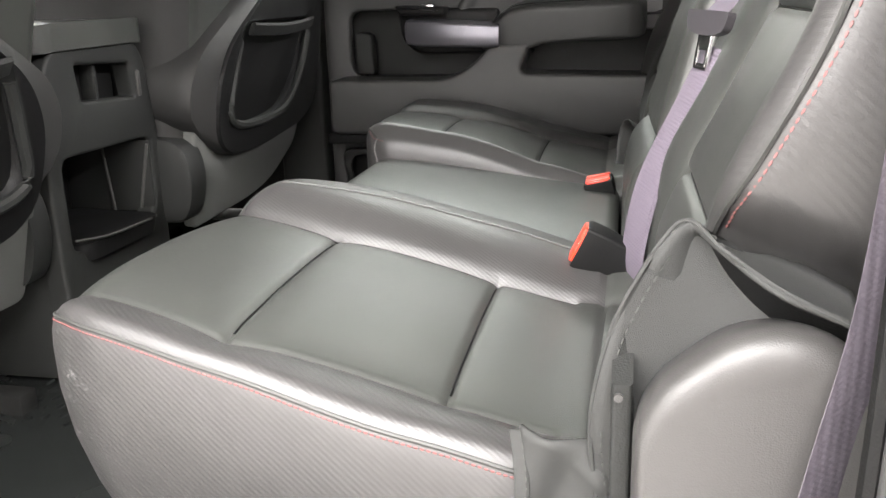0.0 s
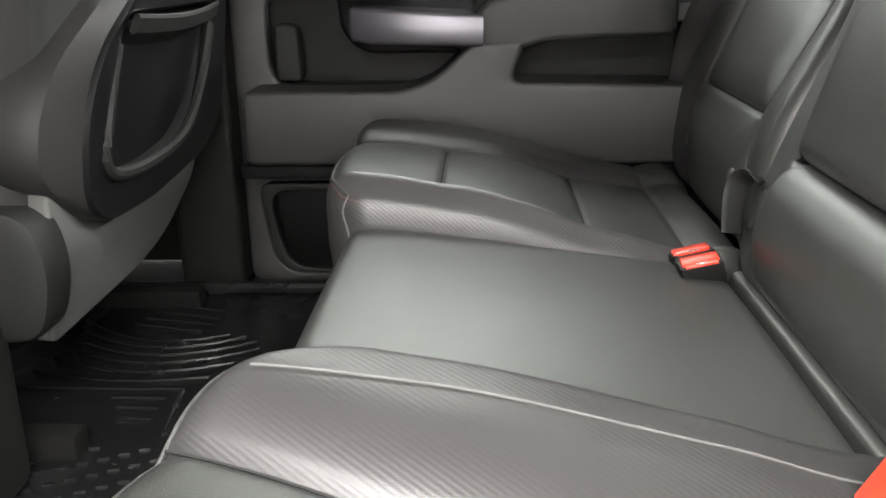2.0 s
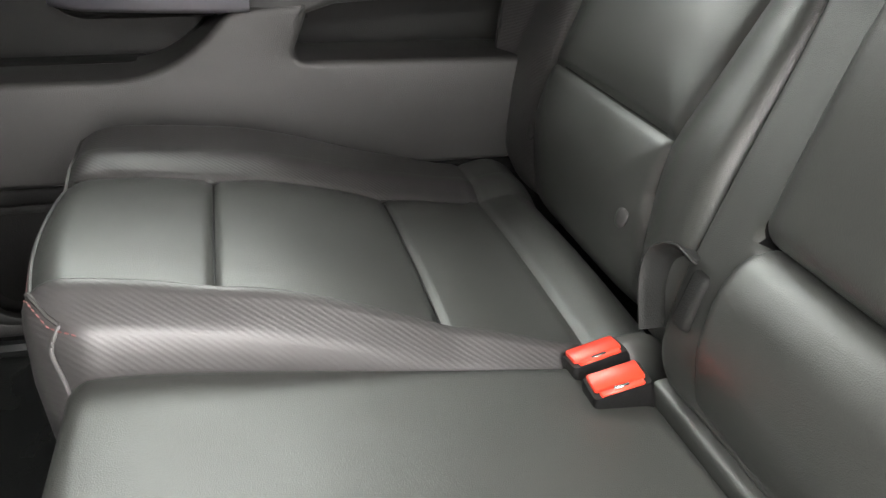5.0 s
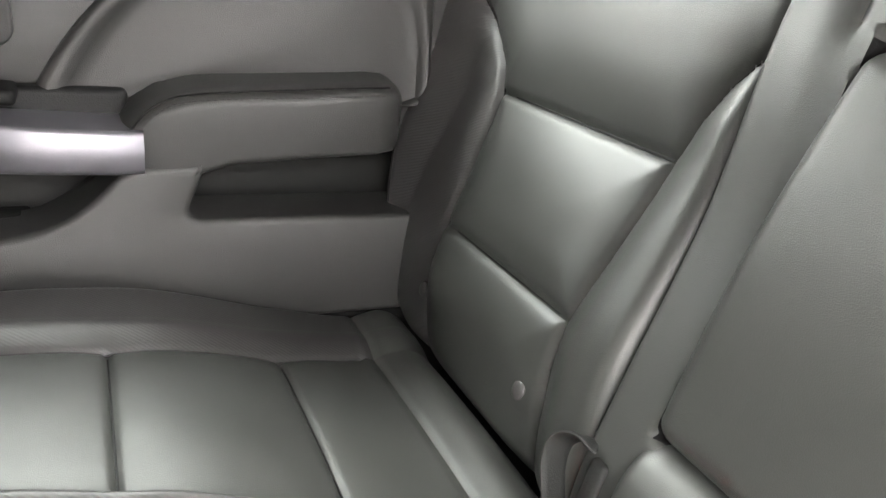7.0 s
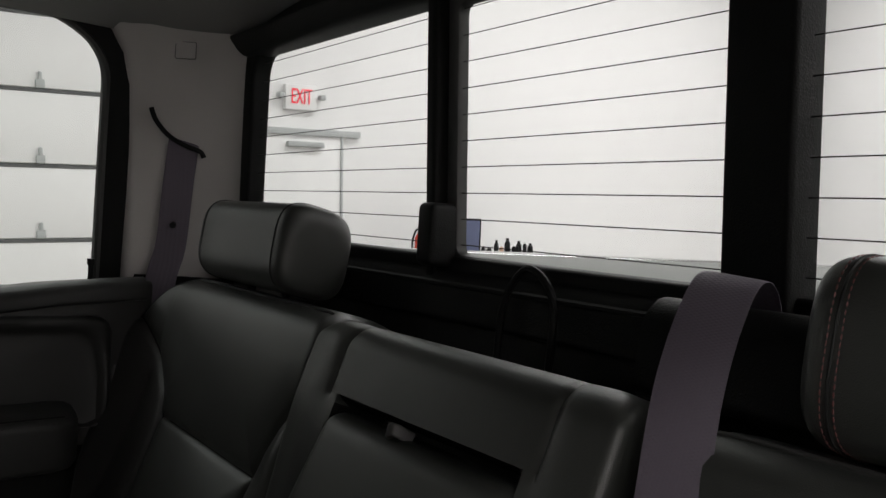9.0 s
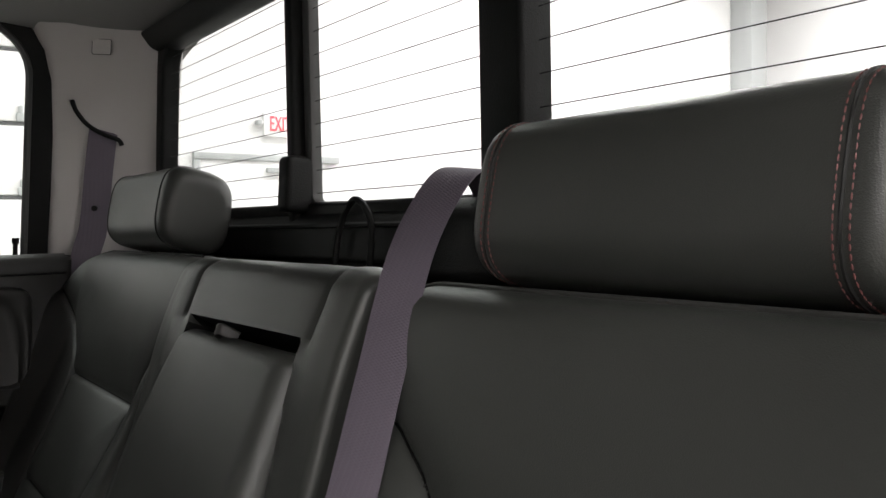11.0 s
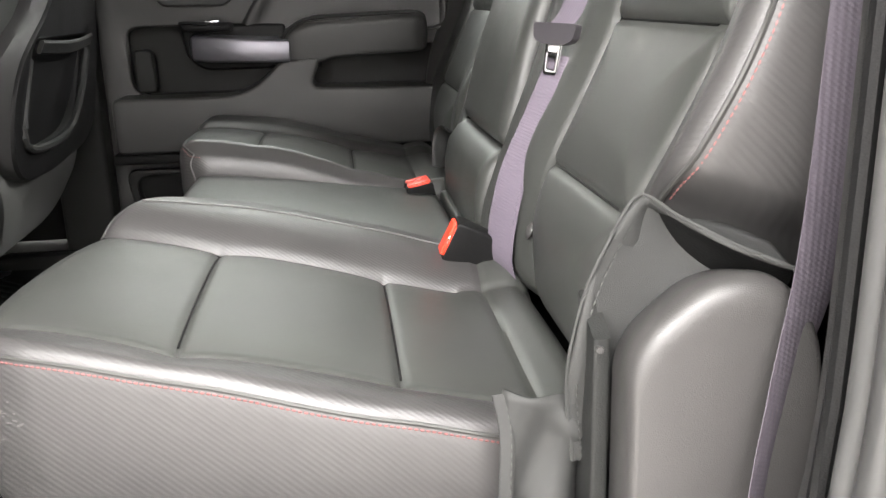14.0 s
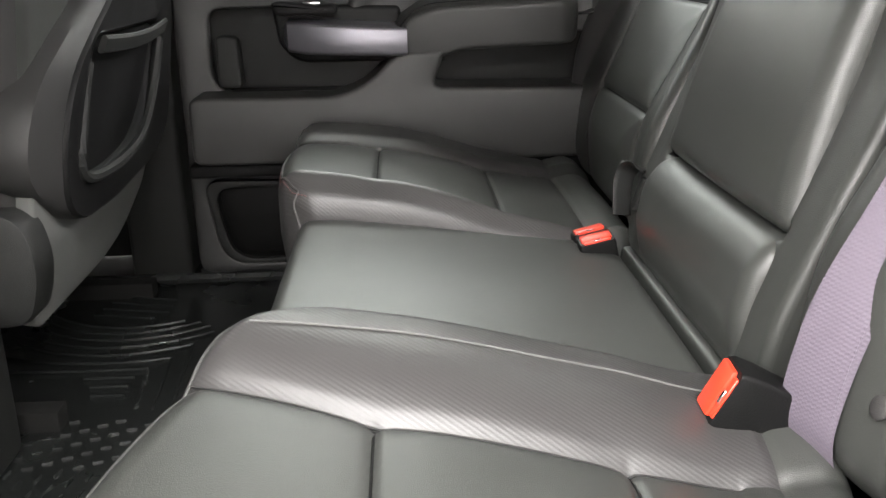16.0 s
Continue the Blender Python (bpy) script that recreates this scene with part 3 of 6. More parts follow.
    part("airbag_plate", plate(rounded([(-0.016, -0.013), (0.016, -0.013), (0.016, 0.013), (-0.016, 0.013)], 0.003), [], 0.0025, Matrix.Translation((0.178, 0.818, 1.058)) @ pose(0, 0, 0, 0, 0, -34) @ wall_map(0), 0.001), PILLAR, p)
    part("airbag_seam", tube([Matrix.Translation((0.178, 0.818, 1.058)) @ pose(0, 0, 0, 0, 0, -34) @ wall_map(0) @ Vector((a, b, 0.0015)) for a, b in rounded([(-0.0165, -0.0135), (0.0165, -0.0135), (0.0165, 0.0135), (-0.0165, 0.0135)], 0.003)], 0.0008, 5, True), GASKET, p)


far_shell()


# ---- rear window: three panes, two posts, the sill behind the seats ----
def rear_window():
    w = thing("window_2", "wide rear cab window with sliding middle pane and heater lines", "window", kind="structure", at=(0.29, 0, 0.77))
    lean = math.tan(radians(3.5))

    def rw(x):
        return Matrix(((0, -lean, -1, x + lean * 0.77), (1, 0, 0, 0), (0, 1, 0, 0), (0, 0, 0, 1)))
    # opening u along y, v up, w forwards
    outer = rounded([(-0.80, 0.68), (-0.76, 1.12), (0.80, 1.12), (0.88, 0.68)], 0.05, 5)
    hole = rounded([(-0.715, 0.767), (-0.675, 1.060), (0.742, 1.060), (0.782, 0.772)], [0.03, 0.045, 0.045, 0.03], 8)
    part("window_frame", plate(outer, [hole], 0.03, rw(0.31), 0.006, 3), BLACK, w)
    part("header_rail", loft([[(x, y, z) for x, z in rounded([(0.225, 1.085), (0.250, 1.055), (0.290, 1.052), (0.31, 1.085)], 0.012, 4)] for y in np.linspace(-0.70, 0.765, 6)]), BLACK, w)
    for k, (a, b, nm) in enumerate(((-0.232, -0.172, 1), (0.212, 0.232, -1))):
        part("window_post", plate([(a, 0.74), (a, 1.07), (b, 1.07), (b, 0.74)], [], 0.035, rw(0.306), 0.006, 3), BLACK, w)
    part("slider_frame", plate([(-0.175, 0.75), (-0.175, 1.06), (0.21, 1.06), (0.21, 0.75)], [rounded([(-0.165, 0.767), (-0.165, 1.046), (0.190, 1.046), (0.190, 0.772)], 0.012, 5)], 0.014, rw(0.30), 0.003), SEAL, w)
    part("slider_latch", box(0.195, 0.243, -0.024, 0.024, 0.758, 0.828, 0.008, 3, Matrix.Translation((0.056, 0.206, 0)) @ Matrix.Diagonal((1, 0.62, 1, 1))), BLACK, w, "black latch block")
    for y0, y1, s in ((-0.715, -0.23, 1), (-0.17, 0.210, 2), (0.230, 0.778, 3)):
        g = part("pane", plate([(y0, 0.76), (y0, 1.06), (y1, 1.06), (y1, 0.76)], [], 0.003, rw(0.298)), GLASS, w)
        g.visible_shadow = False
        for k in range(10):
            z = 0.783 + 0.0287 * k
            ins = 0.05 * max(0, (z - 0.78) / 0.28) * (1 if s != 2 else 0)
            x = 0.293 - lean * (z - 0.77)
            a, b = y0 + (ins if s == 1 else 0), y1 - (ins if s == 3 else 0)
            part("heater_line", tube([(x, a, z), (x, b, z)], 0.0006, 4), BLACK, g)
    # ledge and back panel
    sill = thing("wall_back", "black plastic ledge and panel behind the rear bench", "wall", kind="structure", at=(0.28, 0, 0.2))
    part("ledge", loft([[(a, y, b) for a, b in rounded([(0.325, 0.70), (0.266, 0.70), (0.268, 0.742), (0.282, 0.758), (0.325, 0.760)], [0.002, 0.006, 0.012, 0.01, 0.002], 5)] for y in np.linspace(-0.79, 0.84, 4)]), BLACK, sill)
    part("panel", box(0.280, 0.32, -0.80, 0.90, -0.01, 0.705, 0.004), BLACK, sill)
    part("ledge_strip", tube([(0.2665, -0.78, 0.741), (0.2665, 0.82, 0.741)], 0.003, 6), TRIM, sill)
    # tether loop
    t = thing("tether_loop", "thin black tether loop standing behind the middle seat", "strap", at=(0.255, 0.035, 0.66))
    pts = smooth_path([(0.250, 0.066, 0.60), (0.256, 0.070, 0.69), (0.258, 0.066, 0.735), (0.258, 0.034, 0.768), (0.258, -0.002, 0.745), (0.256, -0.006, 0.69), (0.250, 0.0, 0.60)])
    part("cord", tube(pts, 0.0038, 8), BLACK, t)
    # bed cover outside
    tagged(part("wall_bed_cover", box(0.42, 2.3, -0.86, 0.86, 0.70, 0.746, 0.01), BEDCOVER), "grey flat cover over the truck bed", "truck bed", kind="structure")
    tagged(part("wall_bed_sides", join(box(0.40, 2.35, 0.863, 0.955, 0.0, 0.749, 0.01), box(0.40, 2.35, -0.955, -0.863, 0.0, 0.749, 0.01), box(2.303, 2.36, -0.86, 0.86, 0.0, 0.749, 0.01)), DARKPAINT), "black metallic truck bed sides", "truck bed", kind="structure")


rear_window()


# ---- driver-side door opening ----
def near_jamb():
    j = thing("wall_pillar_c_near", "grey rear door jamb with rubber seal on the driver side", "wall", kind="structure", at=(0.15, -0.86, 0.0))

    def front(z):
        return by_table(z, [-0.05, 0.12, 0.22, 0.35, 0.7, 0.95, 1.07], [-0.30, 0.0, 0.084, 0.094, 0.096, 0.086, 0.04])
    zs = np.linspace(-0.05, 1.08, 26)
    yi = lambda z: by_table(z, [0, 0.7, 1.08], [-0.797, -0.797, -0.70])
    def lining(levels):
        return loft([[(a, b, z) for a, b in ((front(z) + 0.010, yi(z) + 0.004), (front(z), yi(z) - 0.004), (front(z) + 0.002, yi(z) - 0.03), (0.30, yi(z) - 0.03), (0.30, yi(z) + 0.02), (0.20, yi(z) + 0.02))] for z in levels])
    part("inner_trim", lining(np.linspace(-0.05, 0.686, 18)), JAMBTRIM, j)
    part("upper_trim", lining(np.linspace(0.689, 1.08, 10)), PILLAR, j, "light grey upper trim")
    part("seal", tube([(front(z) + 0.002, yi(z) - 0.045, z) for z in zs], 0.010, 10), SEAL, j)
    part("seal_lip", tube([(front(z) - 0.006, yi(z) - 0.030, z) for z in zs], 0.006, 8), BLACK, j)
    part("flange", loft([[(a, b, z) for a, b in rounded([(front(z) + 0.004, yi(z) - 0.058), (front(z) - 0.010, yi(z) - 0.062), (front(z) - 0.010, yi(z) - 0.078), (front(z) + 0.03, yi(z) - 0.086), (0.30, yi(z) - 0.086), (0.30, yi(z) - 0.05)], [0.003, 0.008, 0.012, 0.01, 0.004, 0.004], 4)] for z in zs]), FLANGE, j, "grey painted metal flange")
    tagged(part("wall_pillar_c_near_upper", loft([[(a, b, z) for a, b in ((front(z) + 0.014, yi(z) + 0.034), (0.27, yi(z) + 0.10), (0.27, yi(z) + 0.03), (front(z) + 0.02, yi(z) + 0.02))] for z in np.linspace(0.69, 1.075, 8)]), PILLAR), "light grey upper rear pillar trim", "wall", kind="structure")
    rows = []
    for x, zt in ((0.092, 0.70), (0.16, 0.72), (0.36, 0.735), (0.44, 0.74), (1.2, 0.745), (2.35, 0.75)):
        rows.append([(x, y, z) for y, z in ((-0.886, -0.46), (-0.955, -0.46), (-0.985, -0.2), (-0.995, 0.2), (-0.985, 0.5), (-0.955, zt - 0.03), (-0.93, zt), (-0.886, zt))])
    tagged(part("wall_fender_near", loft(rows), DARKPAINT), "black metallic body side behind the rear door", "wall", kind="structure")
    # sill, front pillar and front door on the driver side
    tagged(part("wall_sill_near", box(-0.80, 0.0, -0.92, -0.80, -0.10, 0.0, 0.012, 3), TRIM), "dark grey scuff plate on the door sill", "wall", kind="structure")
    tagged(part("wall_pillar_b_near", box(-0.86, -0.76, -0.88, -0.80, -0.05, 1.08, 0.012, 3), TRIM), "dark grey pillar on the driver side", "wall", kind="structure")
    tagged(part("wall_front_door_near", box(-2.0, -0.86, -0.88, -0.82, -0.05, 0.69, 0.012), TRIM), "dark grey driver door card", "wall", kind="structure")
    tagged(part("wall_roof_rail_near", box(-2.0, 0.33, -0.78, -0.70, 1.055, 1.13, 0.012), TRIM), "dark grey roof rail over the doors", "wall", kind="structure")
    tagged(part("wall_roof_rail_far", box(-2.0, 0.33, 0.85, 0.93, 1.095, 1.17, 0.012), TRIM), "dark grey roof rail over the passenger doors", "wall", kind="structure")
    tagged(part("wall_dash", box(-2.05, -1.75, -0.84, 0.84, -0.05, 0.66, 0.05, 4), BLACK), "black dashboard end of the cab", "wall", kind="structure")


near_jamb()


# ---- rear bench ----
BACK_LEAN = 19.0
SB, CB = math.sin(radians(BACK_LEAN)), math.cos(radians(BACK_LEAN))
BACK = Matrix(((SB, 0, -CB, 0.0), (0, 1, 0, 0), (CB, 0, SB, 0.25), (0, 0, 0, 1)))   # u up the back, v across, w forwards


def base_height(x):
    return by_table(x, [-0.52, -0.45, -0.316, -0.145, -0.06, 0.05], [0.285, 0.297, 0.283, 0.243, 0.222, 0.215])


def rim_path(box4, rc, inset, order):
    """Along a rounded rectangle's edge: order is a list of corner names among 'u0v0' ... joined by straight runs."""
    u0, u1, v0, v1 = box4
    spots = {"u0v0": (u0, v0), "u0v1": (u0, v1), "u1v0": (u1, v0), "u1v1": (u1, v1)}
    c = Vector(((u0 + u1) / 2, (v0 + v1) / 2))
    pts = [Vector(spots[k]) for k in order]
    ins = [Vector((p.x + math.copysign(inset, c.x - p.x), p.y + math.copysign(inset, c.y - p.y))) for p in pts]
    out = []
    for i, p in enumerate(ins):
        if 0 < i < len(ins) - 1:
            a, b = (ins[i - 1] - p).normalized(), (ins[i + 1] - p).normalized()
            r = rc - inset
            cc = p + a * r + b * r
            for k in range(9):
                th = k / 8 * math.pi / 2
                out.append(cc - b * r * math.cos(th) - a * r * math.sin(th))
        else:
            out.append(p)
    fine = []
    for a, b in zip(out, out[1:]):
        n = max(1, int((b - a).length / 0.012))
        fine += [a.lerp(b, k / n) for k in range(n)]
    return fine + [out[-1]]


def scuffs(parent, skirt):
    """Pale rubbed flecks at the front corner of the skirt."""
    rng = random.Random(5)
    tree = bvhtree.BVHTree.FromPolygons([v.co for v in skirt.data.vertices], [tuple(p.vertices) for p in skirt.data.polygons])
    for c, spread, n in ((Vector((-0.456, -0.602, 0.245)), 0.011, 22), (Vector((-0.458, -0.602, 0.221)), 0.006, 10)):
        verts, faces = [], []
        for k in range(n):
            at, nor = tree.find_nearest(c + Vector((rng.gauss(0, spread), rng.gauss(0, spread), rng.gauss(0, spread * 0.55))))[:2]
            nor = nor if nor.y < 0 else -nor
            along = nor.cross(Vector((0, 0, 1))).normalized() + Vector((0, 0, rng.uniform(-0.5, 0.1)))
            side = nor.cross(along).normalized()
            long, wide, base = rng.uniform(0.001, 0.0045), rng.uniform(0.0004, 0.0011), len(verts)
            for j in range(8):
                a = j / 8 * math.tau
                verts.append(at + nor * 0.0006 + along * long * math.cos(a) * rng.uniform(0.7, 1.2) + side * wide * math.sin(a) * rng.uniform(0.6, 1.3))
            faces.append(tuple(range(base, base + 8)))
        raw("scuff_mark", verts, faces, SCUFF, parent, "pale rubbed scuff mark")


def cushion(name, label, y_in, y_out, edge, nose, inner_lift, seam_in, seam_out, x0, sign, red):
    """An outer seat cushion; sign is -1 on the driver's side. seam_in and seam_out: (front, middle, rear) of the two long seams."""
    t = thing(name, label, "seat cushion", "rear bench cushions", at=(-0.25, (y_in + y_out) / 2, 0.1))
    lo, hi = min(y_in, y_out), max(y_in, y_out)
    rc, r = (0.075 if sign < 0 else 0.045), 0.030
    box4 = (x0, 0.024, lo, hi)

    xs = [-0.6, -0.45, -0.316, -0.145, -0.065, 0.05]
    s_in = [seam_in[0], seam_in[0], seam_in[1], seam_in[2], seam_in[3], seam_in[3]]
    s_out = [seam_out[0], seam_out[0], seam_out[1], seam_out[2], seam_out[3], seam_out[3]]
    ref_i, ref_o, full = (s_in[2] - y_in) * sign, (s_out[2] - y_in) * sign, (y_out - y_in) * sign

    def warp(u, v):
        # bend the front to its curve, then let the rows follow the two long seams
        d = (v - y_in) * sign
        u = 0.024 + (u - 0.024) * (by_table(d, *nose) - 0.024) / (x0 - 0.024)
        ti, to = (np.interp(u, xs, s_in) - y_in) * sign, (np.interp(u, xs, s_out) - y_in) * sign
        tr = (by_table(u, [-0.50, -0.294, -0.162, -0.065, 0.04], edge) - y_in) * sign
        d = np.where(d < ref_i, d * ti / ref_i, np.where(d < ref_o, ti + (d - ref_i) * (to - ti) / (ref_o - ref_i), to + (d - ref_o) * (tr - to) / (full - ref_o)))
        return u, y_in + d * sign
    inner = list(zip(xs[1:5], s_in[1:5]))
    outer = list(zip(xs[1:5], s_out[1:5]))
    xc = -0.320 if sign < 0 else -0.330
    cross1 = [(xc, np.interp(xc, xs, s_in)), (xc, np.interp(xc, xs, s_out))]
    xd = -0.145 if sign < 0 else -0.163
    cross2 = [(xd, np.interp(xd, xs, s_in)), (xd, np.interp(xd, xs, s_out))]
    xr = -0.034 if sign < 0 else -0.049
    rear = [(xr, lo + 0.02), (xr, hi - 0.02)]

    def top(u, v):
        d_in = (v - np.interp(u, xs, s_in)) * sign
        d_out = (v - np.interp(u, xs, s_out)) * sign
        z = base_height(u) + (by_table(u, [-0.5, -0.33, -0.16], [0.010, 0.010, 0.0]) if sign > 0 else 0)
        fade = by_table(u, [-0.5, -0.42, -0.23, -0.13, -0.05], [0.8, 1.0, 1.0, 1.02, 0.9] if sign < 0 else [0.8, 1.0, 1.0, 0.95, 0.8])
        z = z + np.where(d_in < 0, fade * by_table((v - y_in) * ref_i / (np.interp(u, xs, s_in) - y_in), *inner_lift), 0)
        z = z + np.where(d_out > 0, (by_table(u, [-0.5, -0.25, -0.1, 0.04], [0.004, 0.005, 0.009, 0.009]) if sign < 0 else 0.010) * np.sin(np.clip(d_out / 0.04, 0, 1.2) * math.pi / 2), 0)
        quilt = 0.004 * np.sin(np.clip((v - np.interp(u, xs, s_in)) / (np.interp(u, xs, s_out) - np.interp(u, xs, s_in)), 0, 1) * math.pi)
        z = z + quilt
        z = z + (0.004 if sign < 0 else 0.006) * np.exp(-((u - xr - 0.036) / 0.022) ** 2)
        z = z + groove(u, v, [inner, outer], 0.0032, 0.0034, 0.0026, 0.018)
        z = z + groove(u, v, [cross1, cross2], 0.0038, 0.0034, 0.0036, 0.024)
        z = z + groove(u, v, [rear], 0.003, 0.005, 0.001, 0.015)
        return z

    def region(u, v, side):
        if side:
            return "skirt"
        if u > xr:
            return "roll"
        if (v - np.interp(u, xs, s_in)) * sign < 0:
            return "inner"
        if (v - np.interp(u, xs, s_out)) * sign > 0:
            return "outer"
        return "front" if u < xc else "middle" if u < xd else "rear"
    made = sewn(t, box4, top, lambda u, v: 0.085 + 0 * u, region, {
        "skirt": ("skirt", TWILL, "ribbed charcoal vinyl skirt"), "roll": ("rear_roll", LEATHER, ""), "inner": ("inner_bolster", TWILL, "ribbed vinyl bolster"),
        "outer": ("outer_bolster", TWILL, "ribbed vinyl bolster"), "front": ("insert", LEATHER, "smooth leather panel"), "middle": ("insert", LEATHER, "smooth leather panel"),
        "rear": ("insert", LEATHER, "smooth leather panel")}, r=r, rc=rc, n=(150, 160), flare=0.006, warp=warp, tuck=0.035)
    if red:
        scuffs(t, made["skirt"])
    # seam cords
    T = lambda u, v: float(top(np.array([u]), np.array([v]))[0])

    def run(line, dz):
        pts = []
        for (a, b), (c, d) in zip(line, line[1:]):
            for k in range(16):
                s = k / 16
                u, v = a + (c - a) * s, b + (d - b) * s
                pts.append((u, v, T(u, v) + dz))
        return pts
    for line in (inner, outer):
        part("seam", tube(run(line, 0.0012), 0.0011, 5), PIPING, t)
    for line in (cross1, cross2):
        part("seam", tube(run(line, 0.0012), 0.0010, 5), BLACK, t)
    # piping round the upper edge, and stitching under it
    a, b = ("v0", "v1") if sign < 0 else ("v1", "v0")
    route = ["u1" + a, "u0" + a, "u0" + b, "u1" + b]
    W = lambda p: tuple(float(k) for k in warp(p.x, p.y))
    pip = [(*W(p), T(*W(p)) - 0.0110) for p in rim_path(box4, rc, 0.0062, route)]
    if sign > 0:
        pip = [p for p in pip if p[1] > 0.240]
        part("corner_piping", tube(smooth_path([pip[-1], (-0.434, 0.2350, 0.280), (-0.429, 0.2325, 0.258), (-0.424, 0.2315, 0.22)]), 0.0015, 6), PALE, t, "pale piping down the corner")
    low = [(*W(p), T(*W(p)) - 0.0148) for p in rim_path(box4, rc, 0.0036, route)]
    part("piping", tube(pip, 0.0018, 6), EDGING, t)
    if sign < 0:
        line = [(x, y_in - 0.064, T(x, y_in - 0.064) + 0.0008) for x in np.linspace(-0.412, -0.05, 40)]
        part("inner_welt", tube(line, 0.0010, 6), PALE, t, "thin pale welt")
    if red:
        v, f = stitches(low[: int(len(low) * 0.62)], 0.0032, 0.0013, 0.0010)
        raw("stitching", v, f, REDTHREAD, t, "red contrast stitching")
    else:
        v, f = stitches([Vector(p) for p in low if p[0] < -0.405 and p[1] < 0.45], 0.0034, 0.0018, 0.0008)
        raw("stitching", v, f, REDTHREAD, t, "red contrast stitching")
    return t


cushion("seat_cushion", "charcoal leather rear seat cushion with red-stitched edge, driver side", -0.172, -0.712, (-0.600, -0.656, -0.674, -0.674, -0.674), ([0.0, 0.03, 0.08, 0.14, 0.2, 0.28, 0.36, 0.44], [-0.388, -0.411, -0.438, -0.458, -0.474, -0.490, -0.498, -0.488]), ([0.0, 0.012, 0.03, 0.056, 0.08, 0.10, 0.12, 0.135, 0.146, 0.2], [0.021, 0.026, 0.0275, 0.029, 0.0275, 0.0235, 0.0165, 0.0085, 0.0, 0.0]), (-0.278, -0.318, -0.323, -0.325), (-0.560, -0.604, -0.606, -0.608), -0.508, -1, True)
cushion("seat_cushion", "charcoal leather rear seat cushion with sewn panels, passenger side", 0.226, 0.712, (0.618, 0.660, 0.676, 0.684, 0.690), ([0.0, 0.04, 0.16, 0.36], [-0.446, -0.458, -0.468, -0.462]), ([0.0, 0.008, 0.014, 0.020, 0.030, 0.040, 0.050, 0.06], [-0.006, 0.002, 0.001, 0.008, 0.014, 0.010, 0.0, 0.0]), (0.283, 0.274, 0.264, 0.258), (0.495, 0.512, 0.553, 0.575), -0.472, 1, False)


def middle_cushion():
    t = thing("seat_cushion", "plain charcoal leather middle seat cushion of the bench", "seat cushion", "rear bench cushions", at=(-0.2, -0.04, 0.1))

    def top(u, v):
        z = by_table(u, [-0.43, -0.40, -0.30, -0.20, -0.145, -0.02, 0.05], [0.262, 0.263, 0.254, 0.240, 0.233, 0.220, 0.216])
        return z + 0.003 * np.sin((v + 0.17) / 0.40 * math.pi)
    sewn(t, (-0.428, -0.024, -0.197, 0.236), top, lambda u, v: 0.085 + 0 * u, lambda u, v, s: "skirt" if s else "top", {"skirt": ("skirt", LEATHER, ""), "top": ("top", LEATHER, "smooth leather top")}, r=0.016, rc=0.018, n=(90, 60), flare=0.0, tuck=0.03)
    part("rear_strip", loft([[(x, y, z) for x, z in rounded([(-0.020, 0.10), (-0.020, 0.222), (0.000, 0.224), (0.000, 0.10)], 0.006, 4)] for y in np.linspace(-0.178, 0.20, 6)]), LEATHER, t, "narrow strip behind the cushion")


middle_cushion()


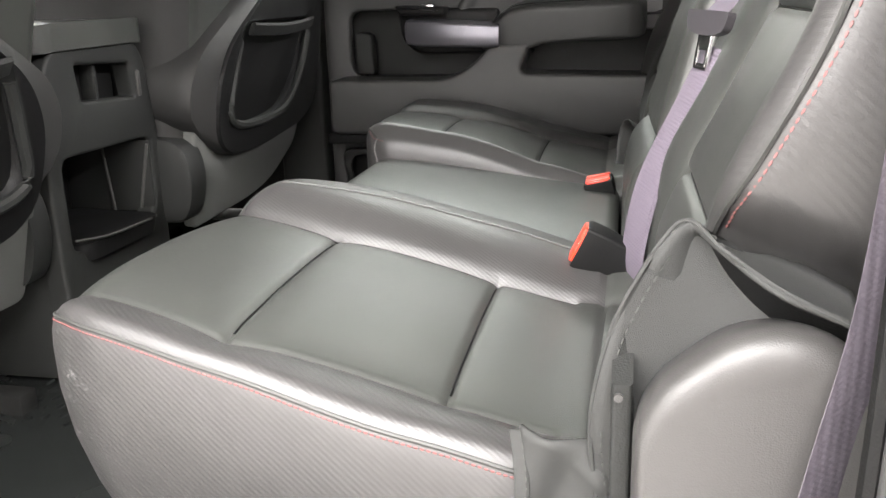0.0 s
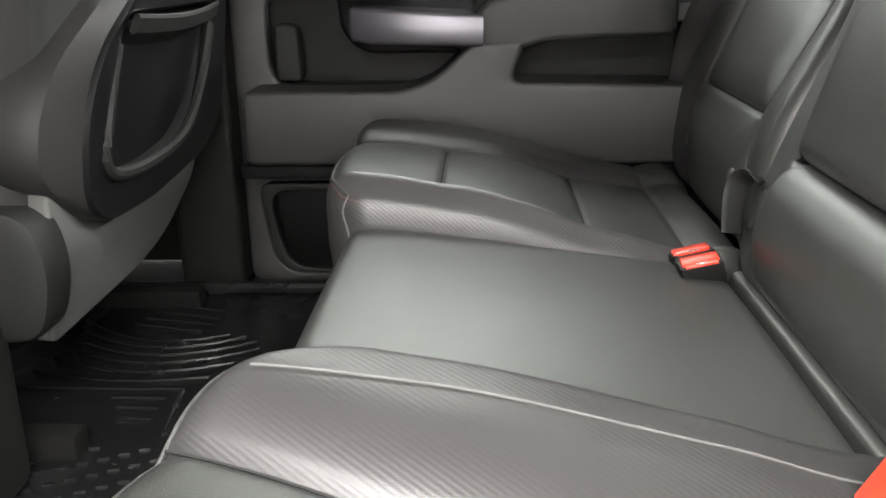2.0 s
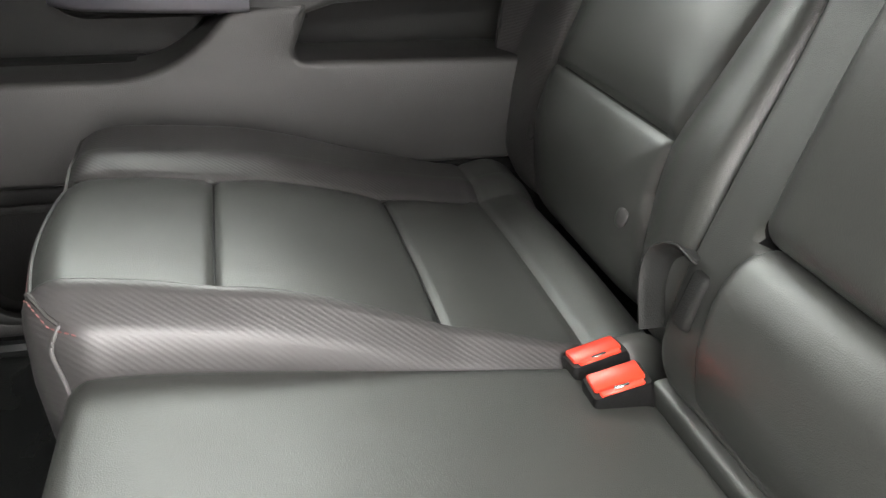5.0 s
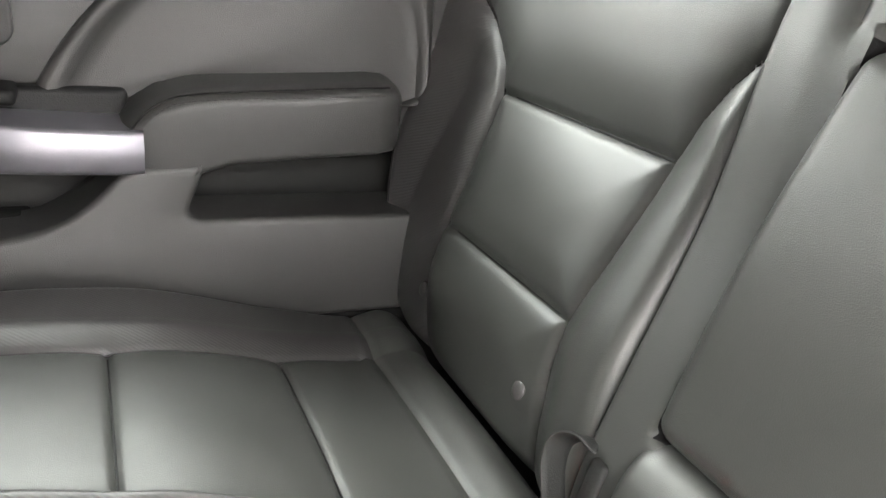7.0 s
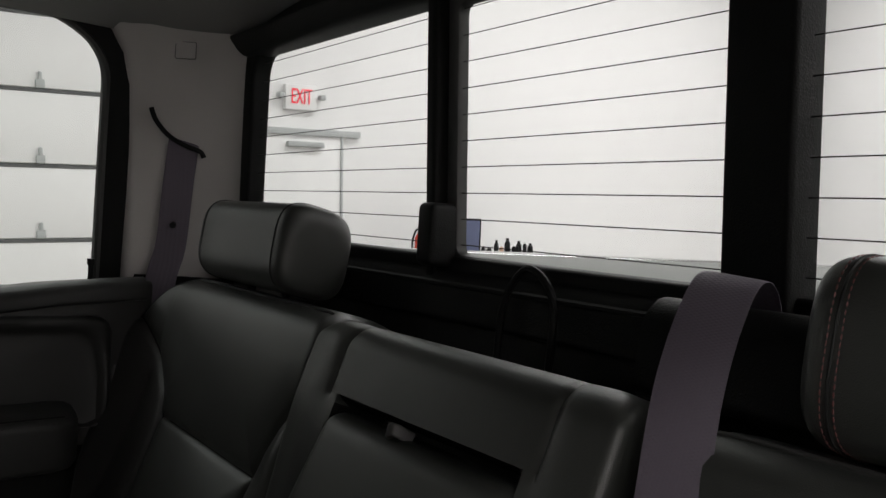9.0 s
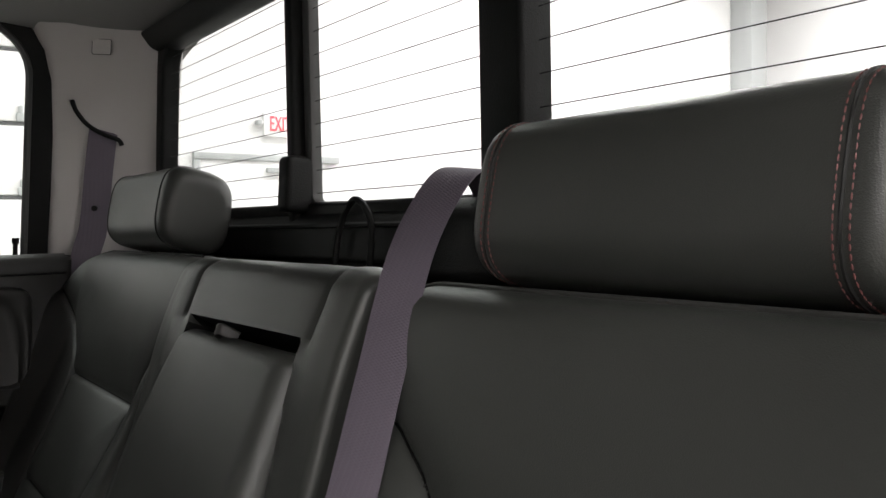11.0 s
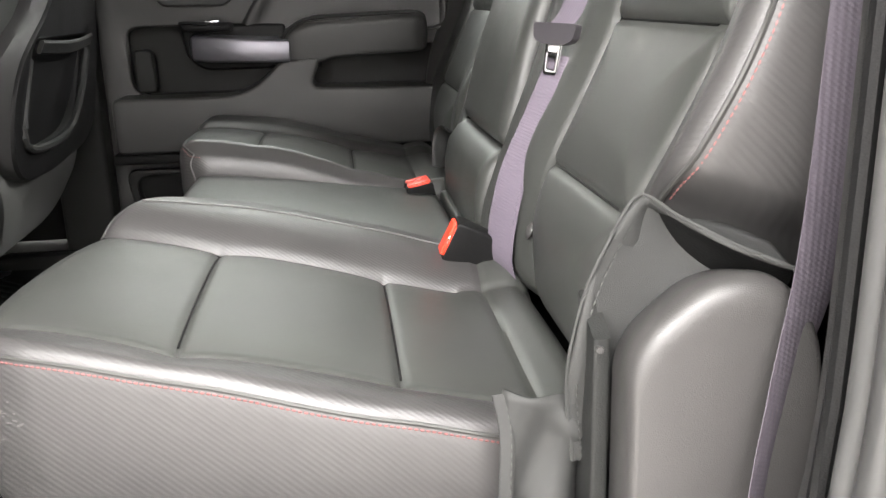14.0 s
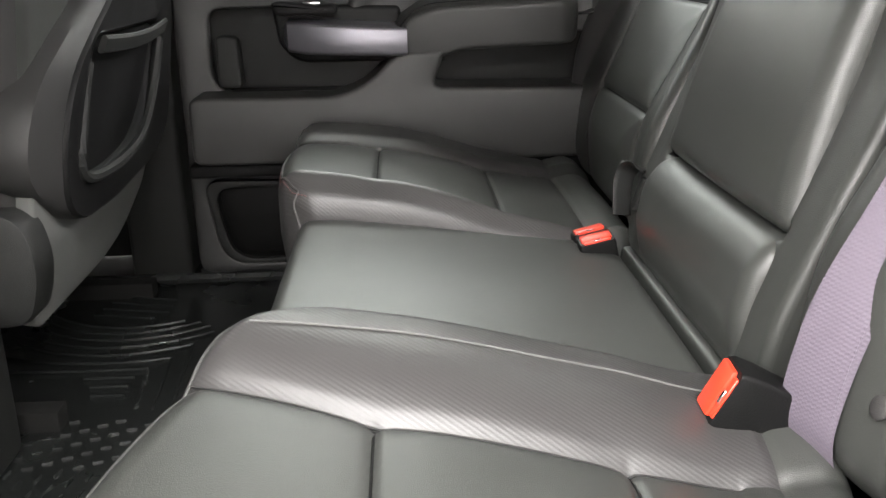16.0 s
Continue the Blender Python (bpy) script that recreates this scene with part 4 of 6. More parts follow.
def outer_back(name, label, sign, red, y1, side_o, outline):
    """An outer backrest, drawn for the passenger's side and mirrored by sign."""
    y0 = 0.220
    t = thing(name, label, "seat back", "rear bench backrests", at=(0.05, sign * 0.49, 0.22))
    side_i = [(-0.05, 0.320), (0.125, 0.318), (0.283, 0.293), (0.318, 0.281), (0.350, 0.262), (0.372, 0.243), (0.384, 0.222)]
    if sign < 0:
        side_i = [(-0.05, 0.352), (0.125, 0.358), (0.283, 0.358), (0.310, 0.346), (0.335, 0.320), (0.360, 0.280), (0.380, 0.222)]
    lower = [(0.124, float(np.interp(0.124, *zip(*side_i)))), (0.124, 0.597)]
    upper = [(0.283, float(np.interp(0.283, *zip(*side_i)))), (0.283, 0.621)]
    lines = [lower, upper, side_i, side_o]

    def bound(line, u):
        us, vs = zip(*line)
        return np.interp(u, us, vs)

    def top(u, v):
        v = v * sign
        w = by_table(u, [-0.05, 0.03, 0.12, 0.2, 0.283, 0.36, 0.43, 0.50], [-0.034, -0.004, 0.012, 0.004, -0.003, 0.004, 0.008, 0.002])
        w = w - 0.016 * np.clip((u - 0.448) / 0.034, 0, 1) ** 2
        di, do = bound(side_i, u) - v, v - bound(side_o, u)
        lump = 0.010 * np.clip((0.40 - u) / 0.08, 0, 1)
        w = w + np.where((di > 0) & (u < 0.385), lump * np.sin(np.clip(di / 0.055, 0, 1.2) * math.pi / 2), 0)
        w = w + 0.027 * np.sin(np.clip((v - (y1 - 0.105)) / 0.09, 0, 1) * math.pi / 2) ** 1.5 * by_table(u, [0.0, 0.36, 0.46], [1.0, 1.0, 0.25])
        w = w + 0.008 * np.exp(-((u - 0.06) / 0.045) ** 2) * ((di < 0) & (do < 0))
        return w + groove(u, v, lines, 0.0055, 0.0040, 0.009, 0.026) * np.clip((y1 - 0.012 - v) / 0.03, 0, 1)

    def region(u, v, side):
        v = v * sign
        if side:
            return "side_o" if v > 0.6 else "side_i"
        if u < 0.385 and v < bound(side_i, u):
            return "bol_i"
        if u < side_o[-1][0] and v > bound(side_o, u):
            return "bol_o"
        return "low" if u < 0.122 else "mid" if u < 0.283 else "up"
    box4 = (-0.03, 0.474 if sign < 0 else 0.486, *sorted((sign * y0, sign * y1)))
    rc, r = (0.060, 0.028) if sign < 0 else (0.050, 0.020)
    drop = lambda inset: r - math.sqrt(r * r - (r - inset) ** 2)

    def warp(u, v):
        reach = by_table(u, *outline)
        return u, sign * (y0 + (v * sign - y0) * (reach - y0) / (y1 - y0))
    sewn(t, box4, top, lambda u, v: -0.10 + 0 * u, region, {
        "side_o": ("outer_side", TWILL, "ribbed charcoal vinyl side"), "side_i": ("inner_side", LEATHER, ""), "bol_i": ("inner_bolster", LEATHER, ""), "bol_o": ("outer_bolster", TWILL, "ribbed vinyl bolster"),
        "low": ("lower_panel", LEATHER, "smooth leather panel"), "mid": ("middle_panel", LEATHER, "smooth leather panel"), "up": ("upper_panel", LEATHER, "smooth leather panel")}, m=BACK, r=r, rc=rc, n=(120, 130), flare=0.004, warp=warp)
    T = lambda u, v: float(top(np.array([u]), np.array([v]))[0])
    for line in lines:
        pts = []
        for (a, b), (c, d) in zip(line, line[1:]):
            for k in range(10):
                s = k / 10
                u, v = a + (c - a) * s, sign * (b + (d - b) * s)
                if u > -0.02 and abs(v) < y1 - 0.03:
                    pts.append(BACK @ Vector((u, v, T(u, v) + 0.0010)))
        part("seam", tube(pts, 0.0012, 5), BLACK, t)
    a, b = ("v0", "v1") if sign < 0 else ("v1", "v0")
    route = ["u0" + a, "u1" + a, "u1" + b, "u0" + b]
    def bent(p):
        a, b = warp(p.x, p.y)
        return Vector((float(a), float(b)))
    path = [bent(p) for p in rim_path(box4, rc, 0.0050, route)]
    part("piping", tube([BACK @ Vector((p.x, p.y, T(p.x, p.y) - drop(0.0050) + 0.0012)) for p in path if p.x > 0.0 and (sign < 0 or p.y > y0 + 0.03)], 0.0021, 6), EDGING if sign < 0 else PIPING, t)
    path = [bent(p) for p in rim_path(box4, rc, 0.0026, route)]
    path = path[: int(len(path) * 0.36)]
    if red:
        v, f = stitches([BACK @ Vector((p.x, p.y, T(p.x, p.y) - drop(0.0022) + 0.0010)) for p in path if p.x > 0.15], 0.0034, 0.0016, 0.0010)
        raw("stitching", v, f, REDTHREAD, t, "red contrast stitching")
    # round covers over the anchor holes
    for u, v in ((0.044, 0.342), (0.040, 0.607)):
        c = BACK @ Vector((u, sign * v, T(u, sign * v) + 0.001))
        bm = bmesh.new()
        bmesh.ops.create_uvsphere(bm, u_segments=14, v_segments=8, radius=0.0100, matrix=Matrix.Translation(c) @ BACK.to_3x3().to_4x4() @ Matrix.Diagonal((1, 1, 0.35, 1)))
        part("anchor_cover", bm, SHIELD, t, "small round grey cover")
    return t


outer_back("rear_bench_seat", "charcoal leather rear backrest with red-stitched edge, driver side", -1, True, 0.737, [(-0.05, 0.592), (0.122, 0.606), (0.283, 0.621), (0.306, 0.618), (0.338, 0.628), (0.354, 0.641), (0.367, 0.659), (0.378, 0.682), (0.383, 0.710), (0.385, 0.745)], ([-0.03, 0.06, 0.11, 0.15, 0.19, 0.25, 0.36, 0.40, 0.44, 0.474], [0.660, 0.668, 0.674, 0.692, 0.726, 0.734, 0.734, 0.730, 0.716, 0.694]))
outer_back("rear_bench_seat", "charcoal leather rear backrest with sewn panels, passenger side", 1, False, 0.795, [(-0.05, 0.592), (0.122, 0.596), (0.280, 0.618), (0.312, 0.636), (0.338, 0.667), (0.384, 0.731), (0.415, 0.790)], ([-0.03, 0.02, 0.07, 0.13, 0.18, 0.23, 0.28, 0.34, 0.38, 0.41, 0.44, 0.465, 0.485], [0.675, 0.710, 0.728, 0.748, 0.772, 0.786, 0.793, 0.792, 0.782, 0.766, 0.744, 0.722, 0.700]))


def latch_loop():
    t = thing("latch_loop", "dark leather release loop at the foot of the passenger-side backrest", "strap", at=(-0.01, 0.215, 0.28))
    part("loop", ribbon([BACK @ Vector(p) for p in ((0.004, 0.212, 0.022), (0.034, 0.224, 0.030), (0.056, 0.224, 0.033), (0.068, 0.212, 0.030), (0.066, 0.202, 0.018))], (-0.86, -0.1, 0.5), 0.026, 0.004), TRIM, t)
    part("hinge_cap", box(-0.006, 0.006, -0.010, 0.010, -0.022, 0.022, 0.005, 3, BACK @ Matrix.Translation((0.040, 0.190, 0.016)) @ pose(0, 0, 0, 0, 90, 0)), TRIM, t)


latch_loop()


def middle_back():
    t = thing("rear_bench_seat", "narrow charcoal leather middle backrest holding a folded armrest", "seat back", "rear bench backrests", at=(0.08, 0, 0.22))
    ya, yb = -0.140, 0.132
    lo_y = lambda u: by_table(u, [0.10, 0.42], [-0.168, -0.136])
    hi_y = lambda u: by_table(u, [0.10, 0.42], [0.160, 0.128])

    def top(u, v):
        w = by_table(u, [-0.05, 0.05, 0.12, 0.25, 0.40, 0.46, 0.50], [0.0, 0.016, 0.014, 0.008, 0.018, 0.016, 0.006])
        w = w - 0.014 * np.clip((u - 0.448) / 0.03, 0, 1) ** 2
        inside = np.clip((v - lo_y(u)) / 0.006, 0, 1) * np.clip((hi_y(u) - v) / 0.006, 0, 1) * np.clip((u - 0.10) / 0.006, 0, 1) * np.clip((0.404 - u) / 0.006, 0, 1)
        w = w + 0.004 * np.exp(-(np.minimum(np.abs(v - yb - 0.04), np.abs(v - ya + 0.035)) / 0.02) ** 2) * 0.5
        return w - 0.055 * inside + groove(u, v, [[(0.404, 0.150), (0.455, 0.153), (0.478, 0.148)], [(0.404, -0.150), (0.455, -0.153), (0.478, -0.148)]], 0.003, 0.003, 0.003, 0.015)

    def region(u, v, side):
        if side:
            return "side"
        if lo_y(u) < v < hi_y(u) and 0.10 < u < 0.404:
            return "well"
        return "top" if u >= 0.404 and -0.15 < v < 0.15 else "low" if u <= 0.10 else "left" if v > 0 else "right"
    sewn(t, (-0.03, 0.478, -0.214, 0.218), top, lambda u, v: -0.10 + 0 * u, region, {
        "side": ("side", LEATHER, ""), "well": ("armrest_well", BLACK, "black recess"), "top": ("top_band", LEATHER, ""), "low": ("lower_apron", LEATHER, ""), "left": ("side_rail", LEATHER, ""), "right": ("side_rail", LEATHER, "")},
        m=BACK, r=0.010, rc=0.03, n=(110, 110), flare=0.0)
    arm = thing("folding_armrest", "folded-up charcoal leather middle armrest with pull strap", "armrest", at=(0.08, 0, 0.36))

    def atop(u, v):
        return 0.024 + 0.010 * np.sin(np.clip((u - 0.1) / 0.3, 0, 1) * math.pi) + 0.004 * np.cos(v / 0.13 * math.pi / 2)
    sewn(arm, (0.104, 0.392, -0.132, 0.124), atop, lambda u, v: -0.03 + 0 * u, lambda u, v, s: "side" if s else "face", {"side": ("side", LEATHER, ""), "face": ("face", LEATHER, "smooth leather face")}, m=BACK, r=0.020, rc=0.016, n=(50, 50), flare=0.0, warp=lambda u, v: (u, (v + 0.004) * by_table(u, [0.10, 0.42], [1.315, 1.04]) - 0.004))
    part("pull_strap", ribbon([BACK @ Vector(p) for p in ((0.393, 0.004, 0.010), (0.396, 0.010, 0.026), (0.393, 0.017, 0.027), (0.389, 0.021, 0.010))], (0.3, 0.1, 0.95), 0.011, 0.003), SHIELD, arm, "short grey pull strap")

    def ltop(u, v):
        return by_table(u, [-0.045, -0.012, 0.03, 0.06, 0.104], [-0.016, 0.010, 0.028, 0.031, 0.018]) + 0.002 * np.cos(v / 0.18 * math.pi / 2)
    sewn(t, (-0.045, 0.104, -0.172, 0.164), ltop, lambda u, v: -0.02 + 0 * u, lambda u, v, s: "f", {"f": ("lower_pad", LEATHER, "padded lower panel")}, m=BACK, r=0.018, rc=0.022, n=(40, 60))


middle_back()


def headrest(y, z, half, label, red, ends):
    t = thing("headrest", label, "headrest", "rear headrests", at=(0.19, y, 0.70))
    c = Vector((0.200, y, z))
    prof = []
    for k in range(40):
        a = k / 40 * math.tau
        ca, sa = math.cos(a), math.sin(a)
        px = 0.050 * math.copysign(abs(ca) ** 0.62, ca)
        pz = 0.056 * math.copysign(abs(sa) ** 0.58, sa)
        px += 0.010 * (pz / 0.056) * -1 * 0.4
        prof.append((px, pz))
    rings, ys = [], []
    for k in range(49):
        s = math.sin((-1 + k / 24) * math.pi / 2)
        e = max(0, (abs(s) - 0.80) / 0.20)
        sc = math.sqrt(max(0.0, 1 - e ** 4.0)) * 0.45 + 0.55
        rings.append([c + Vector((p * sc * math.cos(radians(12)) + q * sc * math.sin(radians(12)), s * half, -p * sc * math.sin(radians(12)) + q * sc * math.cos(radians(12)))) for p, q in prof])
        ys.append(s)
    cut = [k for k, s in enumerate(ys) if abs(s) <= ends]
    a, b = cut[0], cut[-1]
    for lo, hi, nm in ((0, a, "side_panel"), (a, b, "front_panel"), (b, 48, "side_panel")):
        bm = loft(rings[lo:hi + 1], caps=False)
        if lo == 0:
            bm.verts.ensure_lookup_table()
            bm.faces.new([bm.verts[i] for i in range(40)])
        if hi == 48:
            bm.verts.ensure_lookup_table()
            bm.faces.new([bm.verts[len(bm.verts) - 40 + i] for i in range(40)])
        part(nm, bm, LEATHER, t)
    for k, s in ((a, -1), (b, 1)):
        ring = [c + (p - c) * 1.004 for p in rings[k]]
        part("seam", tube(ring, 0.0011, 5, True), PIPING, t)
        if red:
            for off in (-0.004, 0.004):
                v, f = stitches([c + (p - c) * 1.006 + Vector((0, off, 0)) for p in rings[k] + rings[k][:1]], 0.0030, 0.0014, 0.0006)
                raw("stitching", v, f, REDTHREAD, t, "red contrast stitching")
    for o in (-0.055, 0.055):
        part("post", tube([(0.195, y + o, 0.62), (0.205, y + o, 0.74)], 0.006, 10), BLACK, t)
    return t


headrest(-0.466, 0.744, 0.150, "charcoal leather headrest with red-stitched ends, driver side", True, 0.86)
headrest(0.500, 0.760, 0.146, "charcoal leather headrest, passenger side", False, 0.84)


# ---- belts and buckles ----
def belt_buckle(at, axis, label, length=0.075, width=0.046, thick=0.027, stalk=None):
    """A buckle whose red end stands at the given place and looks along axis; its width lies along the third direction."""
    ax = Vector(axis[0]).normalized()
    wd = Vector(axis[1])
    wd = (wd - ax * wd.dot(ax)).normalized()
    up = wd.cross(ax)
    m = Matrix((( wd.x, up.x, ax.x, at[0]), (wd.y, up.y, ax.y, at[1]), (wd.z, up.z, ax.z, at[2]), (0, 0, 0, 1)))
    t = thing("belt_buckle", label, "belt buckle", "rear belt buckles", at=at)
    rows = []
    for z, k in ((-length, 0.86), (-length * 0.6, 0.93), (-length * 0.25, 1.0), (-0.004, 1.0), (0.0, 0.94)):
        rows.append([m @ Vector((a, b, z)) for a, b in rounded([(-width / 2 * k, -thick / 2 * k), (width / 2 * k, -thick / 2 * k), (width / 2 * k, thick / 2 * k), (-width / 2 * k, thick / 2 * k)], 0.004, 4)])
    part("housing", loft(rows), BLACK, t)
    part("button", box(-width * 0.42, width * 0.42, -thick * 0.44, thick * 0.24, -0.004, 0.0035, 0.0022, 2, m), RED, t, "red press button")
    part("tongue_slot", box(-width * 0.36, width * 0.36, thick * 0.26, thick * 0.44, -0.004, 0.0018, 0.0008, 1, m), RED, t, "slot for the tongue")
    part("clip", box(-0.006, 0.006, thick * 0.26, thick * 0.36, 0.0, 0.0028, 0.0006, 1, m), CHROME, t)
    if stalk:
        part("stalk", ribbon([m @ Vector((0, 0, -length * 0.8)), *stalk], tuple(wd), width * 0.7, 0.006), BLACK, t)
    return t


belt_buckle((-0.064, -0.268, 0.268), ((-0.88, -0.04, 0.42), (0.42, -0.10, 0.89)), "black belt buckle with red button lying on the seat cushion", length=0.078, width=0.050, thick=0.032, stalk=[(0.005, -0.255, 0.225), (0.03, -0.25, 0.19)])
belt_buckle((-0.058, 0.223, 0.238), ((-0.22, 0.1, 0.97), (1, 0.05, 0.2)), "black belt buckle with red button between the cushions", stalk=[(-0.02, 0.205, 0.15), (0.0, 0.205, 0.12)])
belt_buckle((-0.058, 0.182, 0.240), ((-0.22, -0.1, 0.97), (1, 0.0, 0.2)), "black belt buckle with red button beside its twin", stalk=[(-0.02, 0.155, 0.15), (0.0, 0.155, 0.12)])


def tongue(parent, c, down, wide, plate_l=0.045):
    """The metal tongue with its dark moulded grip. down and wide: directions."""
    d, w = Vector(down).normalized(), Vector(wide)
    w = (w - d * w.dot(d)).normalized()
    n = w.cross(d)
    m = Matrix(((w.x, d.x, n.x, c[0]), (w.y, d.y, n.y, c[1]), (w.z, d.z, n.z, c[2]), (0, 0, 0, 1)))
    part("tongue_grip", loft([[m @ Vector((a, b, z)) for a, b in rounded([(-0.036, -0.010), (0.036, -0.010), (0.032, 0.008), (0.016, 0.013), (-0.016, 0.013), (-0.032, 0.008)], 0.006, 4)] for z in (-0.0045, -0.003, 0.003, 0.0045)]), GRIP, parent, "dark grey moulded grip")
    part("tongue_plate", plate(rounded([(-0.013, 0.008), (0.013, 0.008), (0.011, plate_l), (-0.011, plate_l)], 0.003, 4), [rounded([(-0.006, plate_l - 0.018), (0.006, plate_l - 0.018), (0.006, plate_l - 0.006), (-0.006, plate_l - 0.006)], 0.001, 2)], 0.0025, m @ Matrix.Translation((0, 0, -0.001)), 0.0006), CHROME, parent, "bright steel tongue")


def middle_belt():
    t = thing("seat_belt", "lilac-grey shoulder belt hanging over the backrest with steel tongue", "seat belt", "rear seat belts", at=(0.1, -0.28, 0.25))
    part("webbing", ribbon([(0.262, -0.211, 0.735), (0.252, -0.216, 0.764), (0.226, -0.224, 0.782), (0.193, -0.234, 0.770), (0.150, -0.249, 0.712), (0.112, -0.269, 0.615), (0.079, -0.287, 0.530), (0.059, -0.293, 0.503)], (-0.28, 0.95, 0.09), 0.044), WEBBING, t)
    part("webbing", ribbon([BACK @ Vector(p) for p in ((0.232, -0.298, 0.014), (0.17, -0.300, 0.020), (0.10, -0.298, 0.026), (0.05, -0.296, 0.022), (0.0, -0.293, 0.010), (-0.03, -0.290, -0.010))], (-0.40, 0.91, 0.05), 0.046), CROSSWEB, t)
    part("webbing", ribbon([BACK @ Vector(p) for p in ((0.232, -0.303, 0.011), (0.17, -0.306, 0.016), (0.10, -0.304, 0.022), (0.05, -0.301, 0.018), (0.0, -0.297, 0.007), (-0.03, -0.292, -0.012))], (-0.36, 0.92, 0.05), 0.044), CROSSWEB, t)
    tongue(t, (0.056, -0.294, 0.498), (-0.16, -0.05, -1), (-0.45, 0.9, 0.05))
    part("guide_cover", loft([[(x, y, z) for x, z in rounded([(0.204, 0.690), (0.212, 0.748), (0.235, 0.764), (0.262, 0.752), (0.266, 0.68)], [0.01, 0.012, 0.02, 0.015, 0.004], 5)] for y in (-0.305, -0.300, -0.25, -0.158, -0.153)]), BLACK, t, "black belt guide cover on the backrest")


middle_belt()


def side_belt(sign, label):
    t = thing("seat_belt", label, "seat belt", "rear seat belts", at=(0.1, sign * 0.79, 0.05))
    if sign < 0:
        # this belt's shade is in its webbing colour
        part("webbing", ribbon([(0.150, -0.735, 1.02), (0.134, -0.757, 0.86), (0.128, -0.760, 0.72), (0.127, -0.760, 0.645)], (0.98, 0.05, 0.0), 0.048), SHADEDWEB, t)
        part("webbing", ribbon([(0.127, -0.761, 0.640), (0.122, -0.762, 0.52), (0.109, -0.765, 0.39), (0.088, -0.771, 0.30), (0.070, -0.780, 0.22), (0.050, -0.790, 0.02)], [(0.98, 0.05, 0.0), (0.97, 0.15, 0.0), (0.90, 0.42, 0.0), (0.78, 0.62, 0.0), (0.67, 0.74, 0.0), (0.60, 0.80, 0)], 0.050), SHADEDWEB, t)
        tongue(t, (0.126, -0.764, 0.622), (-0.06, -0.02, -1), (0.98, 0.05, 0.0), 0.02)
        part("tongue_hook", tube(smooth_path([(0.096, -0.764, 0.604), (0.091, -0.766, 0.614), (0.093, -0.767, 0.625), (0.102, -0.768, 0.633), (0.122, -0.768, 0.636), (0.146, -0.766, 0.632)]), 0.007, 8), BLACK, t)
        part("fold_band", ribbon([(0.1265, -0.763, 0.598), (0.126, -0.763, 0.587)], (0.98, 0.05, 0.0), 0.053, 0.007, 3), SHADEDWEB, t)
    else:
        part("webbing", ribbon([(0.200, 0.866, 0.925), (0.193, 0.853, 0.903), (0.190, 0.862, 0.836), (0.187, 0.874, 0.739), (0.172, 0.880, 0.66), (0.140, 0.87, 0.40), (0.13, 0.86, 0.15), (0.13, 0.86, 0.02)], (0.87, -0.45, -0.20), 0.050), WEBBING, t)
        part("slot_trim", tube(smooth_path([(0.142, 0.869, 0.966), (0.150, 0.867, 0.946), (0.169, 0.860, 0.923), (0.193, 0.848, 0.908), (0.216, 0.836, 0.899), (0.222, 0.834, 0.889)]), 0.0042, 8), BLACK, t, "black slot edge in the pillar")
        part("stop_button", tube([(0.187, 0.866, 0.775), (0.184, 0.861, 0.774)], 0.005, 10), BLACK, t)
    return t


side_belt(-1, "lilac-grey outer belt with folded tongue beside the driver-side backrest")
side_belt(1, "lilac-grey outer belt running into the light pillar trim")


